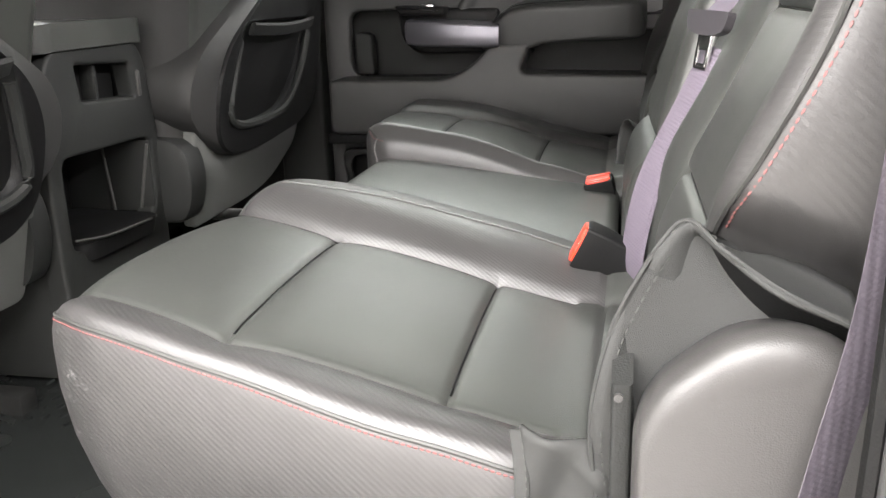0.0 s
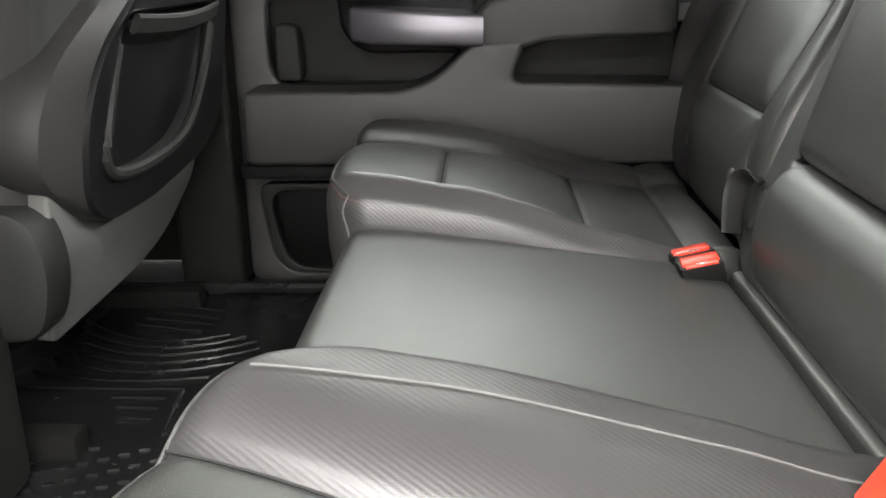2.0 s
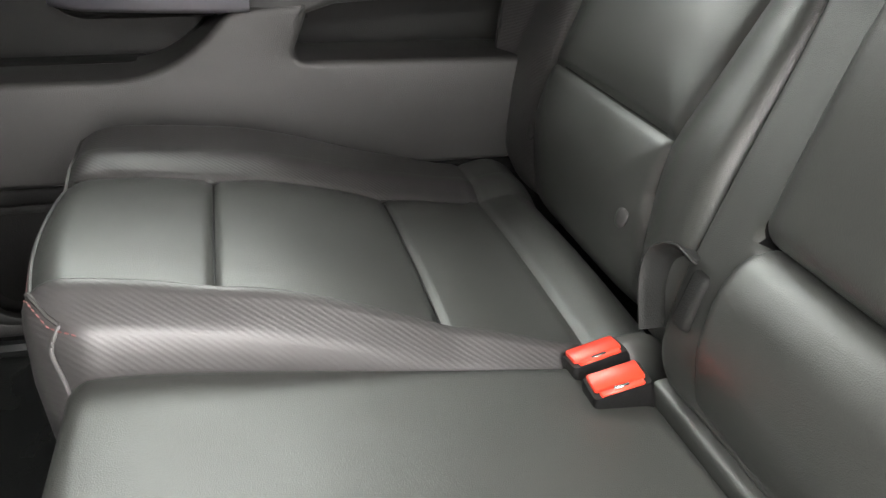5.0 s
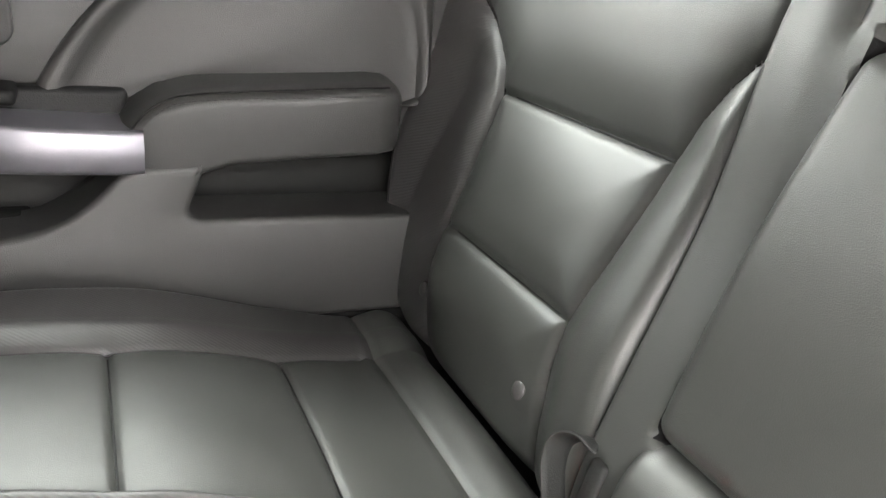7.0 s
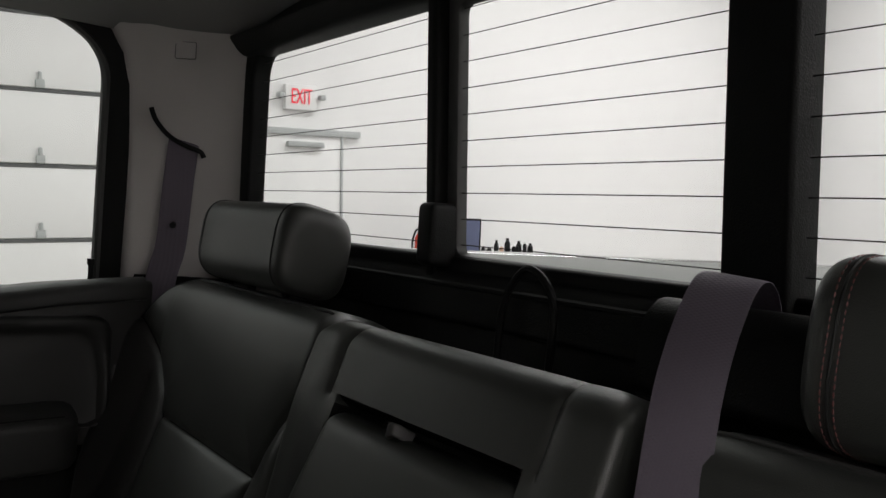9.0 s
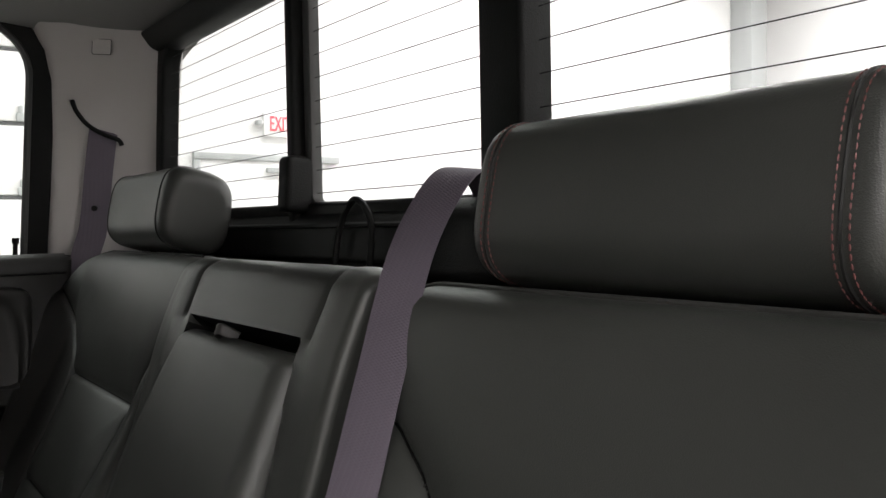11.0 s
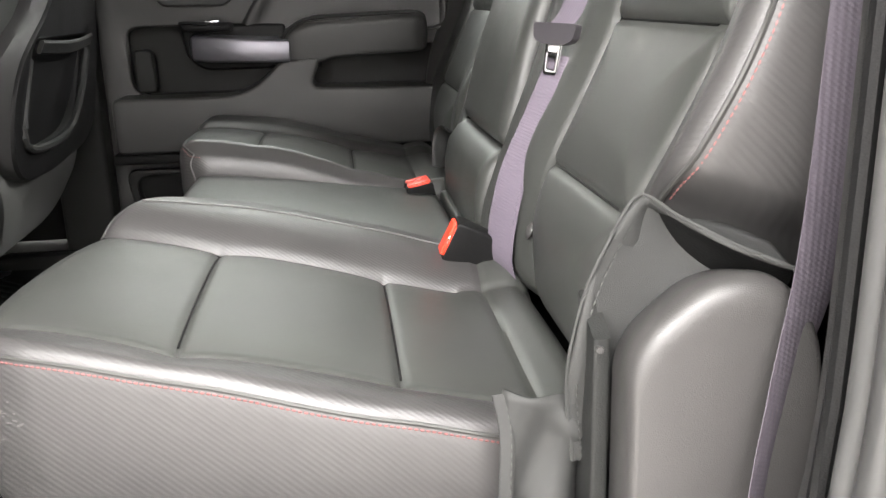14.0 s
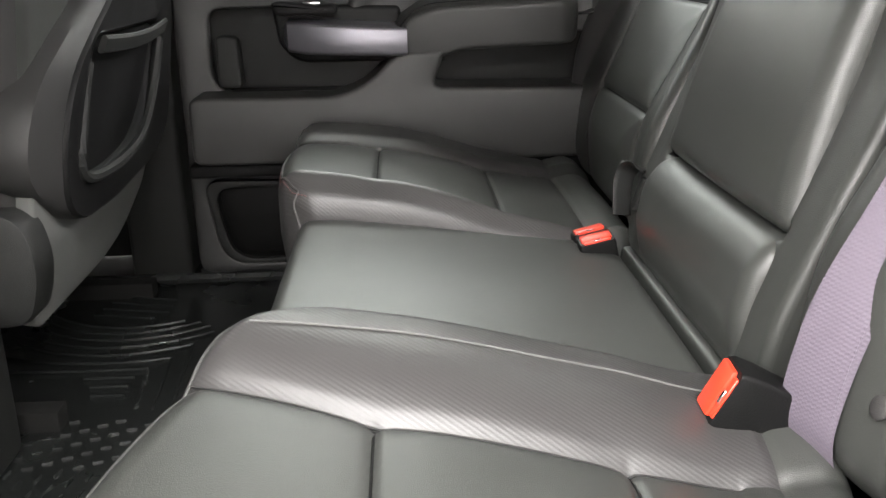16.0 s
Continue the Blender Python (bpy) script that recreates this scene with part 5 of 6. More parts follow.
# ---- seat-side shield with its cloth flap ----
def side_shield():
    t = thing("seat_side_shield", "grained grey plastic shield beside the rear seat, rounded top", "trim panel", at=(0.05, -0.74, 0.0))
    rows = []
    shape = rounded([(-0.012, 0.0), (-0.012, 0.312), (0.000, 0.335), (0.040, 0.368), (0.085, 0.368), (0.115, 0.33), (0.135, 0.0)], [0.005, 0.02, 0.03, 0.06, 0.05, 0.06, 0.01], 8)
    cen = Vector((0.055, 0.16, 0))
    for k, w in ((0.90, -0.010), (0.965, 0.0), (1.0, 0.026), (1.0, 0.034), (0.985, 0.0405), (0.955, 0.0450), (0.925, 0.0463), (0.90, 0.0465), (0.3, 0.0475)):
        rows.append([wall_map(-0.722) @ (cen + (Vector((a, b, 0)) - cen) * k + Vector((0, 0, w))) for a, b in shape])
    part("shell", loft(rows), SHIELD, t)
    part("edge_strip", loft([[(a, b, z) for a, b in rounded([(-0.024, -0.684), (-0.012, -0.684), (-0.012, -0.726), (-0.024, -0.726)], 0.003, 3)] for z in (0.0, 0.2, 0.30)] + [[(a, b, 0.318 + 0.5 * (b + 0.726)) for a, b in rounded([(-0.024, -0.684), (-0.012, -0.684), (-0.012, -0.726), (-0.024, -0.726)], 0.003, 3)]]), TRIM, t, "dark grey plastic edge strip")
    part("screw", tube([(-0.020, -0.7255, 0.311), (-0.020, -0.7285, 0.311)], 0.0026, 8), SHIELD, t, "small grey screw")
    f = thing("cloth_flap", "grey cloth flap stitched from the backrest over the shield", "seat cover flap", at=(0.03, -0.72, 0.3))
    rows = []
    edge = smooth_path([(-0.030, -0.700, 0.215), (-0.036, -0.704, 0.28), (-0.026, -0.706, 0.34), (-0.004, -0.704, 0.388), (0.014, -0.700, 0.408), (0.032, -0.722, 0.398), (0.060, -0.748, 0.384), (0.094, -0.758, 0.370)], 6)
    inner = smooth_path([(0.00, -0.690, 0.215), (0.004, -0.690, 0.28), (0.012, -0.690, 0.33), (0.024, -0.688, 0.365), (0.040, -0.686, 0.385), (0.055, -0.690, 0.388), (0.075, -0.700, 0.385), (0.100, -0.710, 0.375)], 6)
    n = len(edge)
    verts, faces = [], []
    for i in range(n):
        for k in range(7):
            s = k / 6
            p = edge[i].lerp(inner[i], s)
            sag = 0.010 * math.sin(s * math.pi) * math.sin(i / n * 9)
            verts.append((p.x + sag * 0.3, p.y + 0.004 * math.sin(s * 3 + i * 0.5), p.z - abs(sag) * 0.4))
    for i in range(n - 1):
        for k in range(6):
            a = i * 7 + k
            faces.append((a, a + 7, a + 8, a + 1))
    ob = raw("cloth", verts, faces, FLAPCLOTH, f)
    sol = ob.modifiers.new("thickness", "SOLIDIFY")
    sol.thickness = 0.003
    part("hem", tube(edge, 0.0017, 6), FLAPCLOTH, f)
    # a black sheet under the hem stands in for the hollow's shade
    hang = edge[24:]
    rows = [[(p.x + 0.003 + 0.004 * k, p.y + 0.004 + 0.016 * k, p.z - 0.001 - 0.020 * k) for p in hang] for k in range(3)]
    part("shaded_inner_cloth", loft(rows, closed=False, caps=False), BLACK, f, "inner cloth, black for the hollow's shade")
    web = []
    for i, p in enumerate(edge[:27]):
        k = i / 26
        q = Vector((-0.016, -0.700, 0.200)).lerp(Vector((0.070, -0.722, 0.358)), k)
        web.append([tuple(p.lerp(q, j / 8) + Vector((0.006 * math.sin(j / 8 * math.pi), 0.010 * math.sin(j / 8 * math.pi) * k, 0.004 * math.sin(j / 8 * math.pi)))) for j in range(9)])
    part("side_cloth", loft(web, closed=False, caps=False), FLAPCLOTH, f, "cloth panel running down to the shield")
    v, fc = stitches([e + Vector((0.007, -0.002, -0.004)) for e in edge], 0.004, 0.003, 0.0008)
    raw("hem_stitching", v, fc, EDGING, f)
    # gathered cloth between the cushion end and the shield
    g = thing("cloth_gusset", "crumpled grey cloth gusset at the cushion's rear corner", "seat cover flap", at=(-0.04, -0.71, 0.15))
    verts, faces = [], []
    for i in range(15):
        for k in range(37):
            a, b = i / 14, k / 36
            x = -0.078 + 0.060 * a
            z = 0.272 - 0.01 * a - 0.24 * b
            y = -0.692 - 0.018 * (1 - abs(math.sin(b * 9.5 - a * 1.6 + 0.4)) ** 0.6) * a - 0.010 * math.sin(a * 8 + b * 9) * (0.35 + b) - 0.008 * math.sin(a * math.pi) + 0.014 * a * a
            verts.append((x, y, z))
    for i in range(14):
        for k in range(36):
            q = i * 37 + k
            faces.append((q, q + 37, q + 38, q + 1))
    ob = raw("cloth", verts, faces, FLAPCLOTH, g)
    sol = ob.modifiers.new("thickness", "SOLIDIFY")
    sol.thickness = 0.003
    fold = [(-0.082, -0.692, 0.268), (-0.078, -0.699, 0.240), (-0.080, -0.703, 0.19), (-0.084, -0.705, 0.14), (-0.082, -0.706, 0.09), (-0.082, -0.706, 0.035)]
    part("hem", ribbon(fold, (0.9, -0.35, 0.25), 0.011, 0.004), FLAPCLOTH, g, "stitched hem strip")
    v, fc = stitches([Vector(p) + Vector((0.003, -0.0035, 0)) for p in smooth_path(fold)], 0.004, 0.003, 0.0007)
    raw("hem_stitching", v, fc, EDGING, g)


side_shield()


# ---- front seats and console ----
def front_seat(name_label, yc, hw, xb, lean, flip):
    """flip is 1 where the cabin's middle lies on the seat's -y side."""
    t = thing("front_seat", name_label, "front seat", "front seats", at=(xb, yc, 0.0))
    s, c = math.sin(radians(lean)), math.cos(radians(lean))
    # u up, v across towards the cabin's middle, w rearwards
    m = Matrix(((s, 0, c, xb), (0, -flip, 0, yc), (c, 0, -s, 0.16), (0, 0, 0, 1)))
    g = hw / 0.295

    def top(u, v):
        edge = np.clip((np.abs(v) - hw * 0.80) / (hw * 0.20), 0, 1)
        return -0.030 - 0.020 * edge ** 2 + 0 * u

    def region(u, v, side):
        return "side" if side or abs(v) > hw * 0.90 else "back"
    sewn(t, (0.03, 0.66, -hw, hw), top, lambda u, v: -0.30 + 0 * u, region, {"side": ("side_bolster", SHADEDVINYL, "charcoal vinyl side, darkened for shade"), "back": ("back_panel", LEATHER, "")}, m=m, r=0.045, rc=0.08, n=(40, 40), flare=0.012)
    # moulded rear shell with the map pocket sunk into it
    def scaled(pts):
        return [(a, b * g) for a, b in pts]
    shell = rounded(scaled([(0.178, 0.308), (0.136, 0.245), (0.096, 0.185), (0.088, 0.04), (0.104, -0.19), (0.14, -0.285), (0.30, -0.295), (0.55, -0.25), (0.60, -0.12), (0.60, -0.02), (0.45, 0.04), (0.372, 0.10), (0.342, 0.165), (0.290, 0.267), (0.238, 0.308)]), 0.04, 6)
    panel = rounded(scaled([(0.135, 0.232), (0.100, 0.180), (0.093, 0.04), (0.109, -0.18), (0.146, -0.265), (0.30, -0.275), (0.53, -0.235), (0.58, -0.12), (0.58, -0.05), (0.44, -0.01), (0.372, 0.065), (0.345, 0.115), (0.298, 0.195), (0.228, 0.238)]), 0.04, 6)
    mouth = rounded(scaled([(0.330, 0.130), (0.24, 0.180), (0.157, 0.195), (0.144, 0.09), (0.155, -0.06), (0.216, -0.14), (0.330, -0.20)]), [0.02, 0.05, 0.04, 0.06, 0.06, 0.06, 0.03], 6)
    cen = (0.235, 0.0)
    rim, face, hole = by_angle(shell, cen), by_angle(panel, cen), by_angle(mouth, cen)
    cc = Vector(cen)
    rows = []
    for k, h in ((1.0, -0.10), (1.0, -0.034), (0.996, -0.020), (0.985, -0.010)):
        rows.append([m @ Vector((*(cc + (p - cc) * k), h)) for p in rim])
    rows.append([m @ Vector((*p.lerp(q, 0.55), -0.002)) for p, q in zip(rim, face)])
    rows.append([m @ Vector((*q, 0.004)) for q in face])
    part("shell_rim", loft(rows, caps=False), SHADEDVINYL, t, "grey vinyl rim round the rear shell")
    rows = [[m @ Vector((*(cc + (q - cc) * k), h)) for q in face] for k, h in ((1.004, -0.004), (1.0, 0.006), (0.985, 0.010))]
    rows.append([m @ Vector((*p.lerp(q, 0.6), 0.010)) for p, q in zip(face, hole)])
    for k, h in ((1.05, 0.012), (1.0, 0.008), (0.97, -0.002), (0.95, -0.012), (0.3, -0.014)):
        rows.append([m @ Vector((*(cc + (p - cc) * k), h)) for p in hole])
    sh = part("rear_shell", loft(rows), BLACK, t, "black moulded rear shell")
    lip = smooth_path([m @ Vector((u, v * g, w)) for u, v, w in ((0.300, 0.150, 0.006), (0.240, 0.176, 0.008), (0.168, 0.190, 0.012), (0.148, 0.09, 0.014), (0.158, -0.06, 0.014), (0.212, -0.134, 0.013), (0.300, -0.182, 0.010))], 5)
    part("pocket_lip", tube(lip, 0.008, 8), TRIM, sh)
    part("pocket_band", ribbon([m @ Vector((0.322 - 0.006 * math.sin(k / 6 * math.pi), (0.128 - 0.310 * k / 6) * g, 0.018 + 0.006 * math.sin(k / 6 * math.pi))) for k in range(7)], tuple(m.to_3x3() @ Vector((1, 0, 0.3))), 0.024, 0.008), TRIM, sh, "elastic top band")
    # cloth apron under the shell
    part("apron", plate(rounded([(0.20, 0.272 * g), (-0.022, 0.262 * g), (-0.018, 0.0), (-0.002, -0.10 * g), (0.060, -0.230 * g), (0.20, -0.262 * g)], [0.01, 0.02, 0.05, 0.05, 0.04, 0.02], 5), [], 0.020, m @ Matrix.Translation((0, 0, -0.038)), 0.006, 3), FABRIC, t, "grey cloth apron")
    for sgn in (-flip,):
        rows = []
        for k, w in ((0.55, -0.004), (0.90, 0.0), (0.97, 0.004), (1.0, 0.012), (1.0, 0.05)):
            pts = rounded([(-0.30, -0.075), (-0.30, 0.070), (-0.06, 0.078), (0.000, 0.066), (0.014, 0.0), (-0.006, -0.072)], [0.02, 0.03, 0.03, 0.035, 0.05, 0.03], 6)
            rows.append([(xb - 0.13 + (a + 0.13) * k, yc + sgn * (hw + 0.012 - w), 0.235 + b * k) for a, b in pts])
        part("side_cover", loft(rows), TRIM, t, "grey plastic seat base cover")
    part("cushion", box(xb - 0.50, xb - 0.06, yc - hw + 0.04, yc + hw - 0.04, 0.15, 0.30, 0.04, 4), LEATHER, t)
    for sgn in (-1, 1):
        y = yc + sgn * (hw - 0.06)
        part("seat_rail", box(xb - 0.45, xb - 0.02, y - 0.018, y + 0.018, -0.012, 0.022, 0.004), CARPET, t)
    rows = []
    for k in range(17):
        a = -1 + k / 8
        sc = math.sqrt(max(0.03, 1 - abs(a) ** 5))
        rows.append([m @ Vector((0.745 + 0.075 * sc * math.sin(q / 20 * math.tau), a * 0.135, -0.10 + 0.045 * sc * math.cos(q / 20 * math.tau))) for q in range(20)])
    part("headrest", loft(rows), LEATHER, t)
    return t


front_seat("charcoal leather front passenger seat seen from behind, moulded map pocket", 0.445, 0.295, -0.733, 8, 1)
front_seat("charcoal leather driver seat seen from behind, slid back", -0.4275, 0.262, -0.79, 15, -1)


def console():
    t = thing("centre_console", "dark plastic centre console with open cubby and rear sockets", "console", at=(-0.95, 0.0, 0.0))
    x = -0.78
    m = Matrix(((0, 0, 1, x), (1, 0, 0, 0), (0, 1, 0, 0), (0, 0, 0, 1)))
    face = rounded([(-0.145, 0.0), (0.145, 0.0), (0.150, 0.30), (0.125, 0.475), (-0.125, 0.475), (-0.150, 0.30)], [0.02, 0.02, 0.05, 0.05, 0.05, 0.05], 6)
    cubby = rounded([(-0.118, 0.185), (0.116, 0.195), (0.120, 0.318), (-0.118, 0.322)], 0.022, 6)
    sock = rounded([(-0.050, 0.394), (0.092, 0.386), (0.085, 0.438), (-0.058, 0.446)], 0.006, 4)
    part("rear_face", plate(face, [cubby, sock], 0.03, m @ Matrix.Translation((0, 0, -0.03)), 0.006, 3), TRIM, t)
    part("side_panel", box(x - 0.6, x - 0.03, -0.14, -0.122, 0.0, 0.44, 0.004), TRIM, t)
    part("side_panel", box(x - 0.6, x - 0.03, 0.122, 0.14, 0.0, 0.44, 0.004), TRIM, t)
    part("core", box(x - 0.6, x - 0.16, -0.12, 0.12, 0.0, 0.44, 0.004), BLACK, t, "black cubby back")
    part("cubby_roof", box(x - 0.158, x - 0.032, -0.12, 0.12, 0.325, 0.355, 0.004), TRIM, t)
    part("lid", loft([[(a, b, z + 0.012 * math.cos(b / 0.15 * 1.4)) for a, b in rounded([(x - 0.42, -0.135), (x + 0.006, -0.135), (x + 0.006, 0.135), (x - 0.42, 0.135)], 0.03, 5)] for z in (0.462, 0.470, 0.492, 0.499)]), LEATHER, t, "padded leather armrest lid")
    part("cubby_tray", loft([[(a, b, z) for a, b in rounded([(x - 0.15, -0.11 * k), (x + 0.012 * k, -0.10 * k), (x + 0.018 * k, 0.09 * k), (x - 0.15, 0.11 * k)], 0.02, 4)] for z, k in ((0.17, 0.92), (0.185, 1.0), (0.196, 1.0))]), BLACK, t)
    part("cubby_side", box(x - 0.085, x - 0.002, 0.112, 0.120, 0.192, 0.312, 0.003), TRIM, t, "grey cubby side panel")
    for xe, xf in ((x - 0.075, x - 0.085), (x - 0.024, x - 0.002)):
        part("cubby_rib", tube(smooth_path([(xe, 0.110, 0.188), (xe, 0.110, 0.205), (xf, 0.110, 0.306)]), 0.0026, 6), SHIELD, t, "pale moulded edge")
    part("cubby_lip", tube(smooth_path([(x + 0.002, -0.116, 0.206), (x + 0.018, -0.06, 0.200), (x + 0.020, 0.03, 0.196), (x + 0.006, 0.098, 0.190), (x - 0.03, 0.112, 0.192)]), 0.0022, 6), SHIELD, t, "pale moulded lip")
    part("socket_back", box(x - 0.05, x - 0.036, -0.06, 0.09, 0.355, 0.445, 0.003), BLACK, t)
    part("socket_divider", box(x - 0.04, x - 0.012, 0.004, 0.012, 0.388, 0.442, 0.002), TRIM, t)
    part("usb_cover", box(x - 0.006, x + 0.003, 0.098, 0.108, 0.385, 0.425, 0.002), SHIELD, t, "light grey socket cover")


console()


# ---- rubber floor mat ----
def floor_mat():
    t = thing("floor_mat", "black rubber floor mat with raised ribs and tread bars", "floor mat", at=(-0.7, 0.2, 0.0))
    o = rounded([(-1.05, -0.72), (-0.36, -0.72), (-0.36, 0.735), (-1.05, 0.735)], 0.08, 6)
    part("sheet", plate(o, [], 0.006, Matrix.Translation((0, 0, -0.0125)), 0.002), RUBBER, t)
    part("raised_rim", tube([(a, b, 0.002) for a, b in o], 0.011, 8, True), RUBBER, t)
    z = -0.0055
    for yb, xr, bow in ((0.366, -0.685, 0.2), (0.390, -0.660, 1.3), (0.418, -0.638, 2.2), (0.447, -0.613, 2.4), (0.474, -0.625, 2.7), (0.500, -0.645, 3.0), (0.524, -0.672, 3.2)):
        part("rib", tube([(x, yb + bow * (x + 0.76) ** 2, z) for x in np.linspace(-0.92, xr, 20)], 0.0036, 6), RUBBER, t)
    for yb, xr in ((0.642, -0.706), (0.612, -0.705), (0.585, -0.706), (0.560, -0.718)):
        part("rib", tube([(-0.80 - (0.675 - yb) * 0.3, yb + 0.028, z), (xr, yb, z)], 0.0034, 6), RUBBER, t)
    for yb, xl, xr in ((0.339, -0.772, -0.698), (0.312, -0.754, -0.699), (0.284, -0.744, -0.698)):
        part("rib", tube([(xl, yb + 0.002, z), (xr, yb, z)], 0.0038, 6), RUBBER, t)
    for p, q in (((-0.613, 0.499), (-0.588, 0.300)), ((-0.638, 0.451), (-0.622, 0.239)), ((-0.660, 0.403), (-0.648, 0.246)), ((-0.685, 0.366), (-0.673, 0.256)), ((-0.58, 0.47), (-0.56, 0.28))):
        part("rib", tube([(*p, z), (*q, z)], 0.0022, 6), RUBBER, t)
    bars = []
    for d, q in ((Vector((0.0068, 0.0014, 0)), Vector((-0.0003, 0.0015, 0))), (Vector((0.0015, 0.0085, 0)), Vector((-0.0015, 0.0003, 0)))):
        low = [-d - q, d - q, d + q, -d + q]
        high = [v * 0.8 + Vector((0, 0, 0.0030)) for v in low]
        mesh = bpy.data.meshes.new("tread_bar")
        mesh.from_pydata([tuple(v) for v in low + high], [], [(4, 5, 6, 7), (0, 1, 5, 4), (1, 2, 6, 5), (2, 3, 7, 6), (3, 0, 4, 7)])
        mesh.materials.append(RUBBER)
        bars.append(mesh)
    # a slanted lattice: bars lie across towards the far side, lengthwise towards the tunnel
    for i in range(-16, 22):
        for j in range(-8, 22):
            x, y = -0.784 + 0.0205 * i + 0.0210 * j, 0.162 + 0.0105 * i - 0.0230 * j
            if -0.86 < x < -0.60 and -0.26 < y < 0.222:
                ob = link("tread_bar", bars[0 if y > 0.098 else 1], RUBBER, t)
                ob.location = (x, y, -0.0068)


floor_mat()


# ---- the showroom outside ----
def at_room(bm):
    bmesh.ops.transform(bm, matrix=ROOM, verts=bm.verts)
    return bm


def room():
    W, E_, S, N, H = -7.0, 11.0, -8.5, 6.95, 5.3
    tagged(part("ground", at_room(box(W, E_, S, N, -0.1, 0.0, 0)), CONCRETE), "smooth grey concrete showroom floor", "floor", kind="structure")
    tagged(part("wall_room_rear", at_room(box(E_, E_ + 0.1, S, N, 0, H, 0)), WHITE), "white painted showroom wall", "wall", kind="structure")
    tagged(part("wall_room_front", at_room(box(W - 0.1, W, S, N, 0, H, 0)), WHITE), "white painted showroom wall", "wall", kind="structure")
    tagged(part("wall_room_near", at_room(box(W, E_, S - 0.1, S, 0, H, 0)), WHITE), "white painted showroom wall", "wall", kind="structure")
    tagged(part("wall_room_far", at_room(box(W, E_, N, N + 0.1, 0, H, 0)), WHITE), "white painted showroom wall with a door", "wall", kind="structure")
    tagged(part("ceiling_room", at_room(box(W, E_, S, N, H, H + 0.1, 0)), WHITE), "white showroom ceiling", "ceiling", kind="structure")
    for lx, ly, lz, sx, sy, w in LAMPS:
        t = thing("ceiling_light", "long white ceiling light, lit", "ceiling light", "showroom ceiling lights", at=ROOM @ Vector((lx, ly, lz + 0.02)))
        part("housing", at_room(box(lx - sx / 2, lx + sx / 2, ly - sy / 2, ly + sy / 2, lz + 0.02, lz + 0.10, 0.01)), GREYPAINT, t)
        for kx, ky in ((-0.4, 0), (0.4, 0)) if sx > sy else ((0, -0.4), (0, 0.4)):
            part("hanger", at_room(tube([(lx + kx * sx, ly + ky * sy, lz + 0.09), (lx + kx * sx, ly + ky * sy, H + 0.01)], 0.012, 8)), GREYPAINT, t)
    # sectional roller door
    d = thing("roller_door", "white sectional roller door, closed", "garage door", kind="structure", at=ROOM @ Vector((-0.5, N, 0)))
    h = 0.587
    for k in range(6):
        z0 = 0.02 + k * h
        p = part("section", at_room(box(-3.2, 2.3, N - 0.075, N - 0.02, z0 + 0.004, z0 + h - 0.004, 0.012, 2)), WHITE, d)
        part("lip", at_room(box(-3.2, 2.3, N - 0.080, N - 0.072, z0 + h - 0.030, z0 + h - 0.004, 0.002, 1)), GASKET, p, "dark rubber gasket")
        for x in (-2.4, -1.25, -0.1, 1.15):
            part("hinge", at_room(join(box(x - 0.035, x + 0.035, N - 0.10, N - 0.072, z0 + 0.0, z0 + 0.07, 0.01, 2), box(x - 0.015, x + 0.015, N - 0.10, N - 0.072, z0 + 0.05, z0 + 0.13, 0.01, 2))), GREYPAINT, p)
    part("track", at_room(join(box(2.3, 2.36, N - 0.12, N, 0, 3.6, 0.005), box(-3.26, -3.2, N - 0.12, N, 0, 3.6, 0.005))), GREYPAINT, d)
    # exit door and sign
    e = thing("door_2", "white flush exit door with closer, shut", "door", kind="structure", at=ROOM @ Vector((3.3, N, 0)))
    x0, x1, top = 2.62, 3.82, 2.13
    part("leaf", at_room(box(x0, x1, N - 0.03, N - 0.005, 0.01, top, 0.004)), WHITE, e)
    part("door_frame", at_room(join(box(x0 - 0.06, x0, N - 0.05, N, 0, top + 0.06, 0.004), box(x1, x1 + 0.02, N - 0.05, N, 0, top + 0.06, 0.004), box(x0 - 0.06, x1 + 0.20, N - 0.06, N, top, top + 0.06, 0.004))), GREYPAINT, e)
    part("closer", at_room(box(3.25, 3.62, N - 0.09, N - 0.03, top - 0.11, top - 0.06, 0.01)), GREYPAINT, e)
    s = thing("exit_sign", "white emergency sign with red EXIT letters, lit", "exit sign", at=ROOM @ Vector((3.39, N - 0.05, 2.62)))
    part("casing", at_room(box(3.23, 3.55, N - 0.06, N, 2.36, 2.59, 0.01)), WHITE, s)
    for x in (3.18, 3.60):
        part("lamp_head", at_room(box(x - 0.03, x + 0.03, N - 0.10, N - 0.02, 2.46, 2.51, 0.015, 3)), GREYPAINT, s)
    cu = bpy.data.curves.new("letters", "FONT")
    cu.body, cu.size, cu.align_x, cu.align_y, cu.extrude = "EXIT", 0.20, "CENTER", "CENTER", 0.004
    tmp = bpy.data.objects.new("tmp", cu)
    scene.collection.objects.link(tmp)
    mesh = bpy.data.meshes.new_from_object(tmp.evaluated_get(bpy.context.evaluated_depsgraph_get()))
    bpy.data.objects.remove(tmp)
    mesh.materials.clear()
    mesh.transform(ROOM @ Matrix.Translation((3.39, N - 0.066, 2.475)) @ pose(0, 0, 0, 90, 0, 0) @ Matrix.Diagonal((0.52, 1, 1, 1)))
    link("letters", mesh, EXITRED, s, "red letters")
    tagged(part("wall_column", at_room(box(10.2, 10.55, N - 0.35, N, 0, H, 0.02)), GREYPAINT), "pale grey corner column", "wall", kind="structure")
    b = thing("wall_board", "white framed board on the showroom wall", "board", at=ROOM @ Vector((10.95, 3.2, 1.2)))
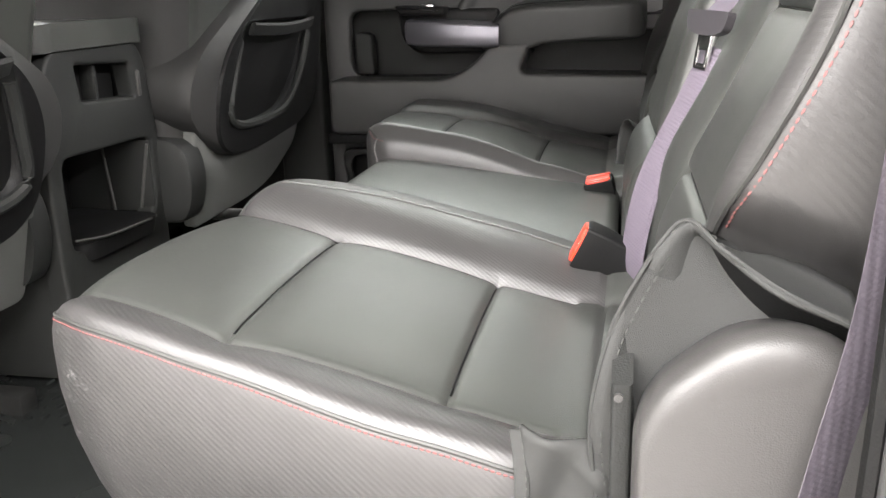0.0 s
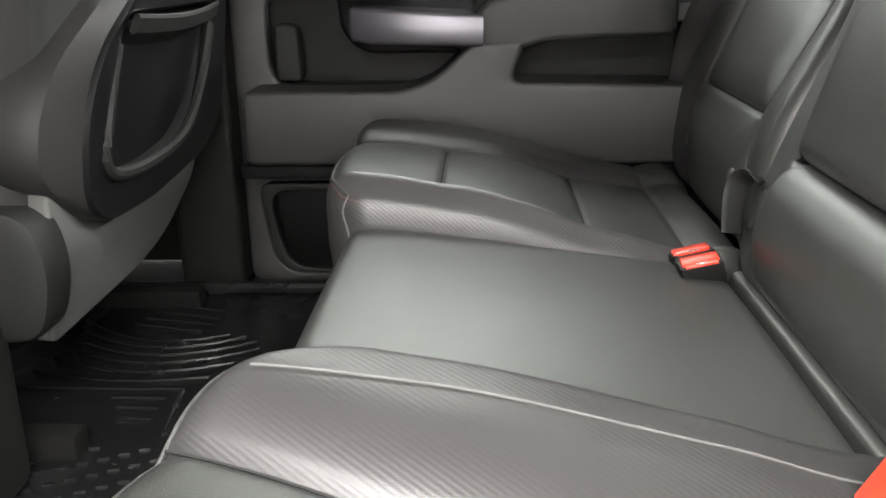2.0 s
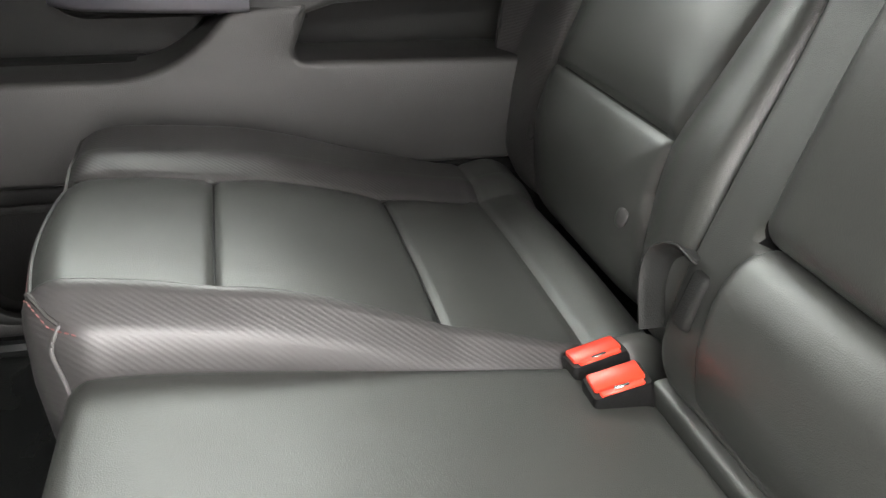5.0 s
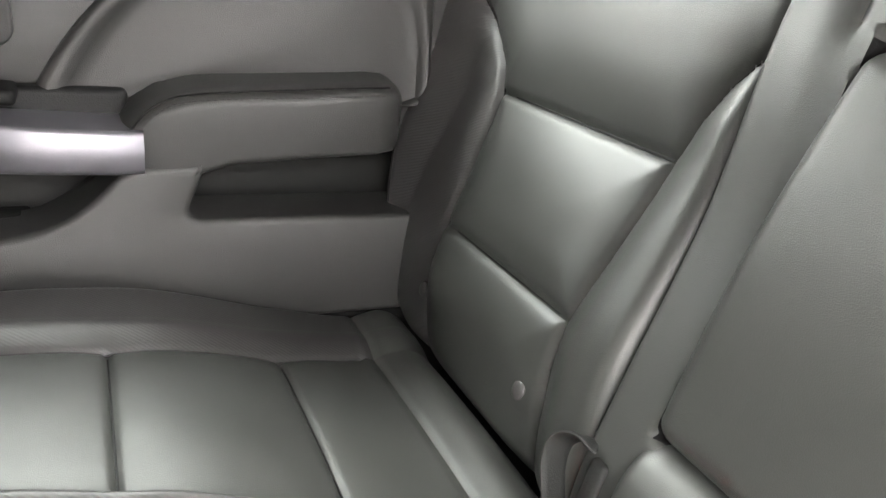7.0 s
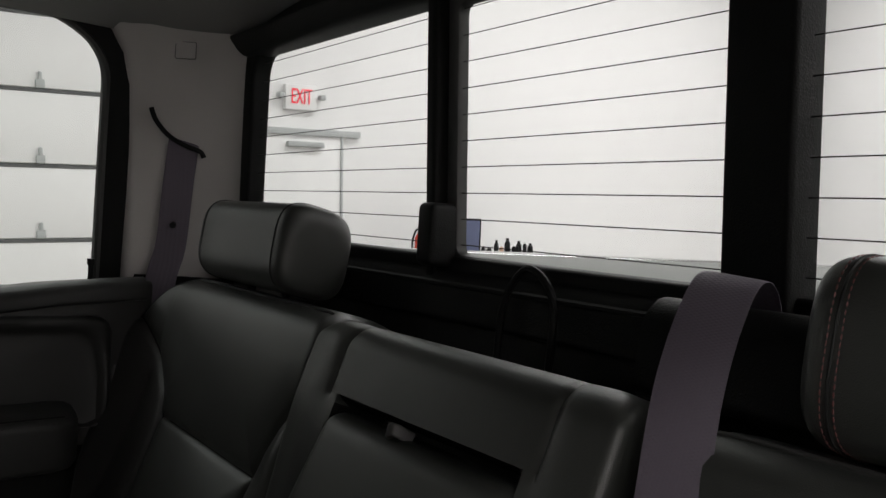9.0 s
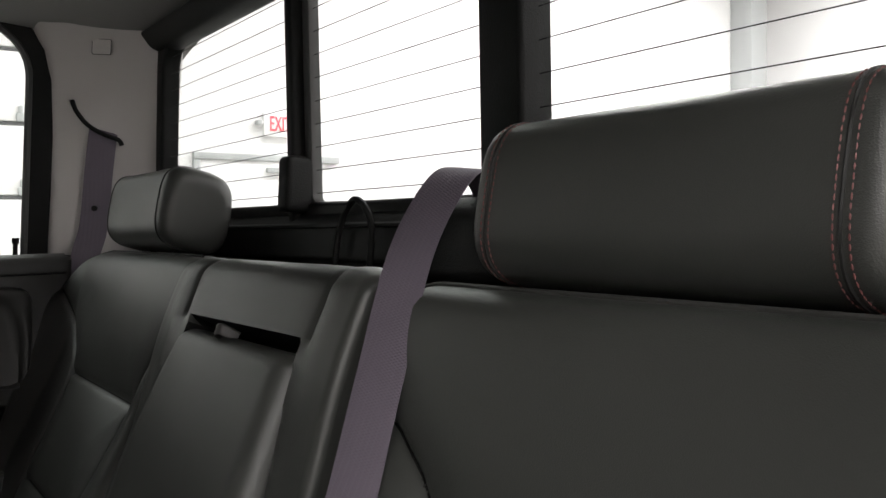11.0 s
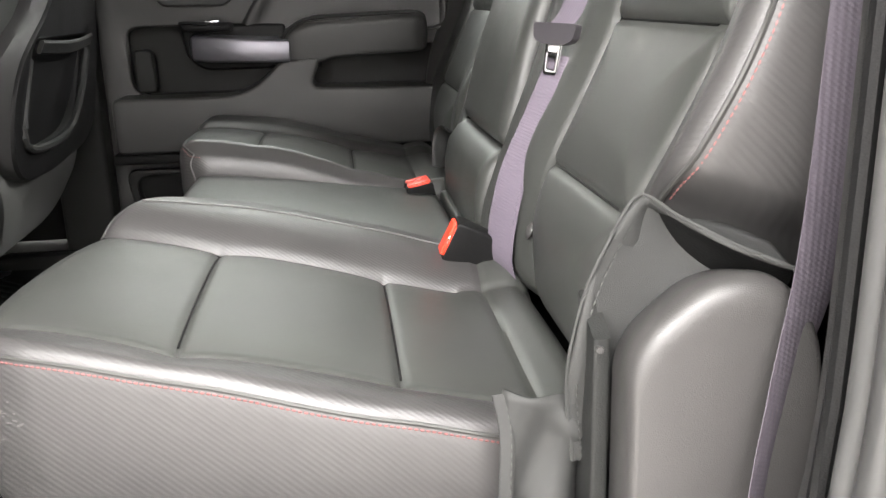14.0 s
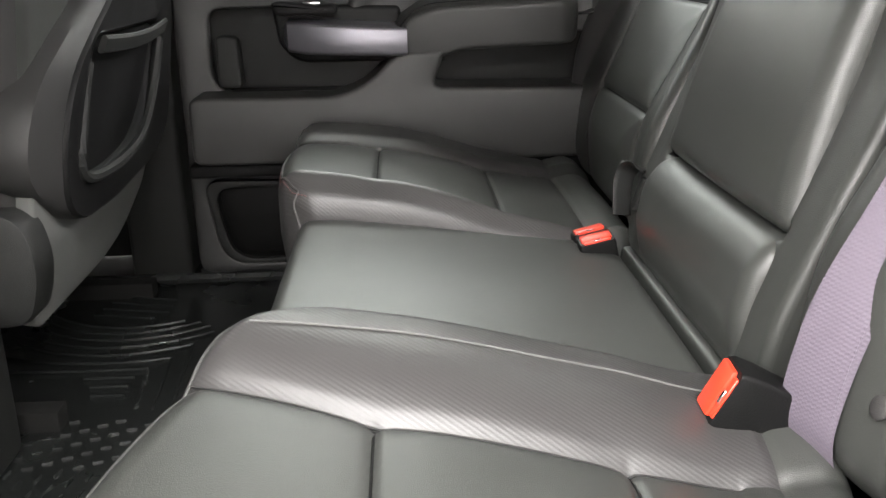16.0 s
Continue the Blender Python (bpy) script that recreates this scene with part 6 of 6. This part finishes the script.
    part("frame", at_room(box(10.94, 10.99, 3.0, 5.3, 0.95, 1.55, 0.02)), GREYPAINT, b)
    part("sheet", at_room(box(10.925, 10.94, 3.06, 5.24, 1.0, 1.5, 0)), WHITE, b)
    # workbench by the wall
    w = thing("workbench", "dark grey workbench against the white wall", "workbench", at=ROOM @ Vector((5.3, 6.3, 0)))
    bx0, bx1, by0, by1, bz = 4.0, 5.75, 5.9, 6.6, 1.02
    part("worktop", at_room(box(bx0, bx1, by0, by1, bz - 0.05, bz, 0.008)), BLACK, w)
    part("cabinet", at_room(box(bx0 + 0.05, bx1 - 0.05, by0 + 0.05, by1 - 0.02, 0.0, bz - 0.05, 0.01)), GREYPAINT, w)
    c = thing("computer_screen", "flat computer screen on the workbench, dim blue picture", "monitor", at=ROOM @ Vector((5.2, 6.3, bz)))
    part("casing", at_room(box(-0.235, 0.235, -0.02, 0.02, 0.03, 0.36, 0.01, 2, Matrix.Translation((4.72, 6.25, bz)) @ pose(0, 0, 0, 8, 0, -30))), BLACK, c)
    part("screen", at_room(box(-0.22, 0.22, -0.0225, -0.0195, 0.045, 0.345, 0.001, 1, Matrix.Translation((4.72, 6.25, bz)) @ pose(0, 0, 0, 8, 0, -30))), DIM, c)
    part("foot", at_room(box(4.62, 4.82, 6.18, 6.33, bz, bz + 0.035, 0.008)), BLACK, c)
    rnd = random.Random(4)
    for k in range(9):
        x = 4.98 + 0.075 * k + rnd.uniform(-0.01, 0.01)
        hgt = rnd.uniform(0.08, 0.17)
        r = rnd.uniform(0.02, 0.032)
        bt = thing("bottle", rnd.choice(["small black plastic bottle on the workbench", "short dark bottle with pale cap on the workbench"]) if k != 3 else "amber spray bottle on the workbench", "bottle", "bottles on the workbench", at=ROOM @ Vector((x, 6.15, bz)))
        rings = [[ROOM @ Vector((x + r * q * math.cos(a / 12 * math.tau), 6.15 + r * q * math.sin(a / 12 * math.tau), bz + hgt * z)) for a in range(12)] for z, q in ((0, 0.95), (0.05, 1), (0.7, 1), (0.82, 0.5), (0.86, 0.45))]
        part("body", loft(rings), PEACH if k == 3 else BLACK, bt)
        rings = [[ROOM @ Vector((x + r * q * math.cos(a / 12 * math.tau), 6.15 + r * q * math.sin(a / 12 * math.tau), bz + hgt * z)) for a in range(12)] for z, q in ((0.86, 0.55), (0.99, 0.55), (1.0, 0.5))]
        part("cap", loft(rings), WHITE if k % 2 else BLACK, bt)
    f = thing("fire_extinguisher", "red fire extinguisher standing by the wall", "extinguisher", at=ROOM @ Vector((4.35, 6.3, bz)))
    rings = [[ROOM @ Vector((4.35 + 0.06 * q * math.cos(a / 14 * math.tau), 6.3 + 0.06 * q * math.sin(a / 14 * math.tau), bz + z)) for a in range(14)] for z, q in ((0, 0.9), (0.01, 1), (0.17, 1), (0.21, 0.6), (0.22, 0.3), (0.25, 0.3))]
    part("cylinder", loft(rings), RED, f)
    part("hose", at_room(tube(smooth_path([(4.35, 6.29, bz + 0.25), (4.28, 6.28, bz + 0.24), (4.24, 6.28, bz + 0.12), (4.26, 6.28, bz + 0.02)]), 0.01, 6)), BLACK, f)
    part("handle", at_room(box(4.32, 4.42, 6.285, 6.315, bz + 0.25, bz + 0.275, 0.006)), BLACK, f)


room()
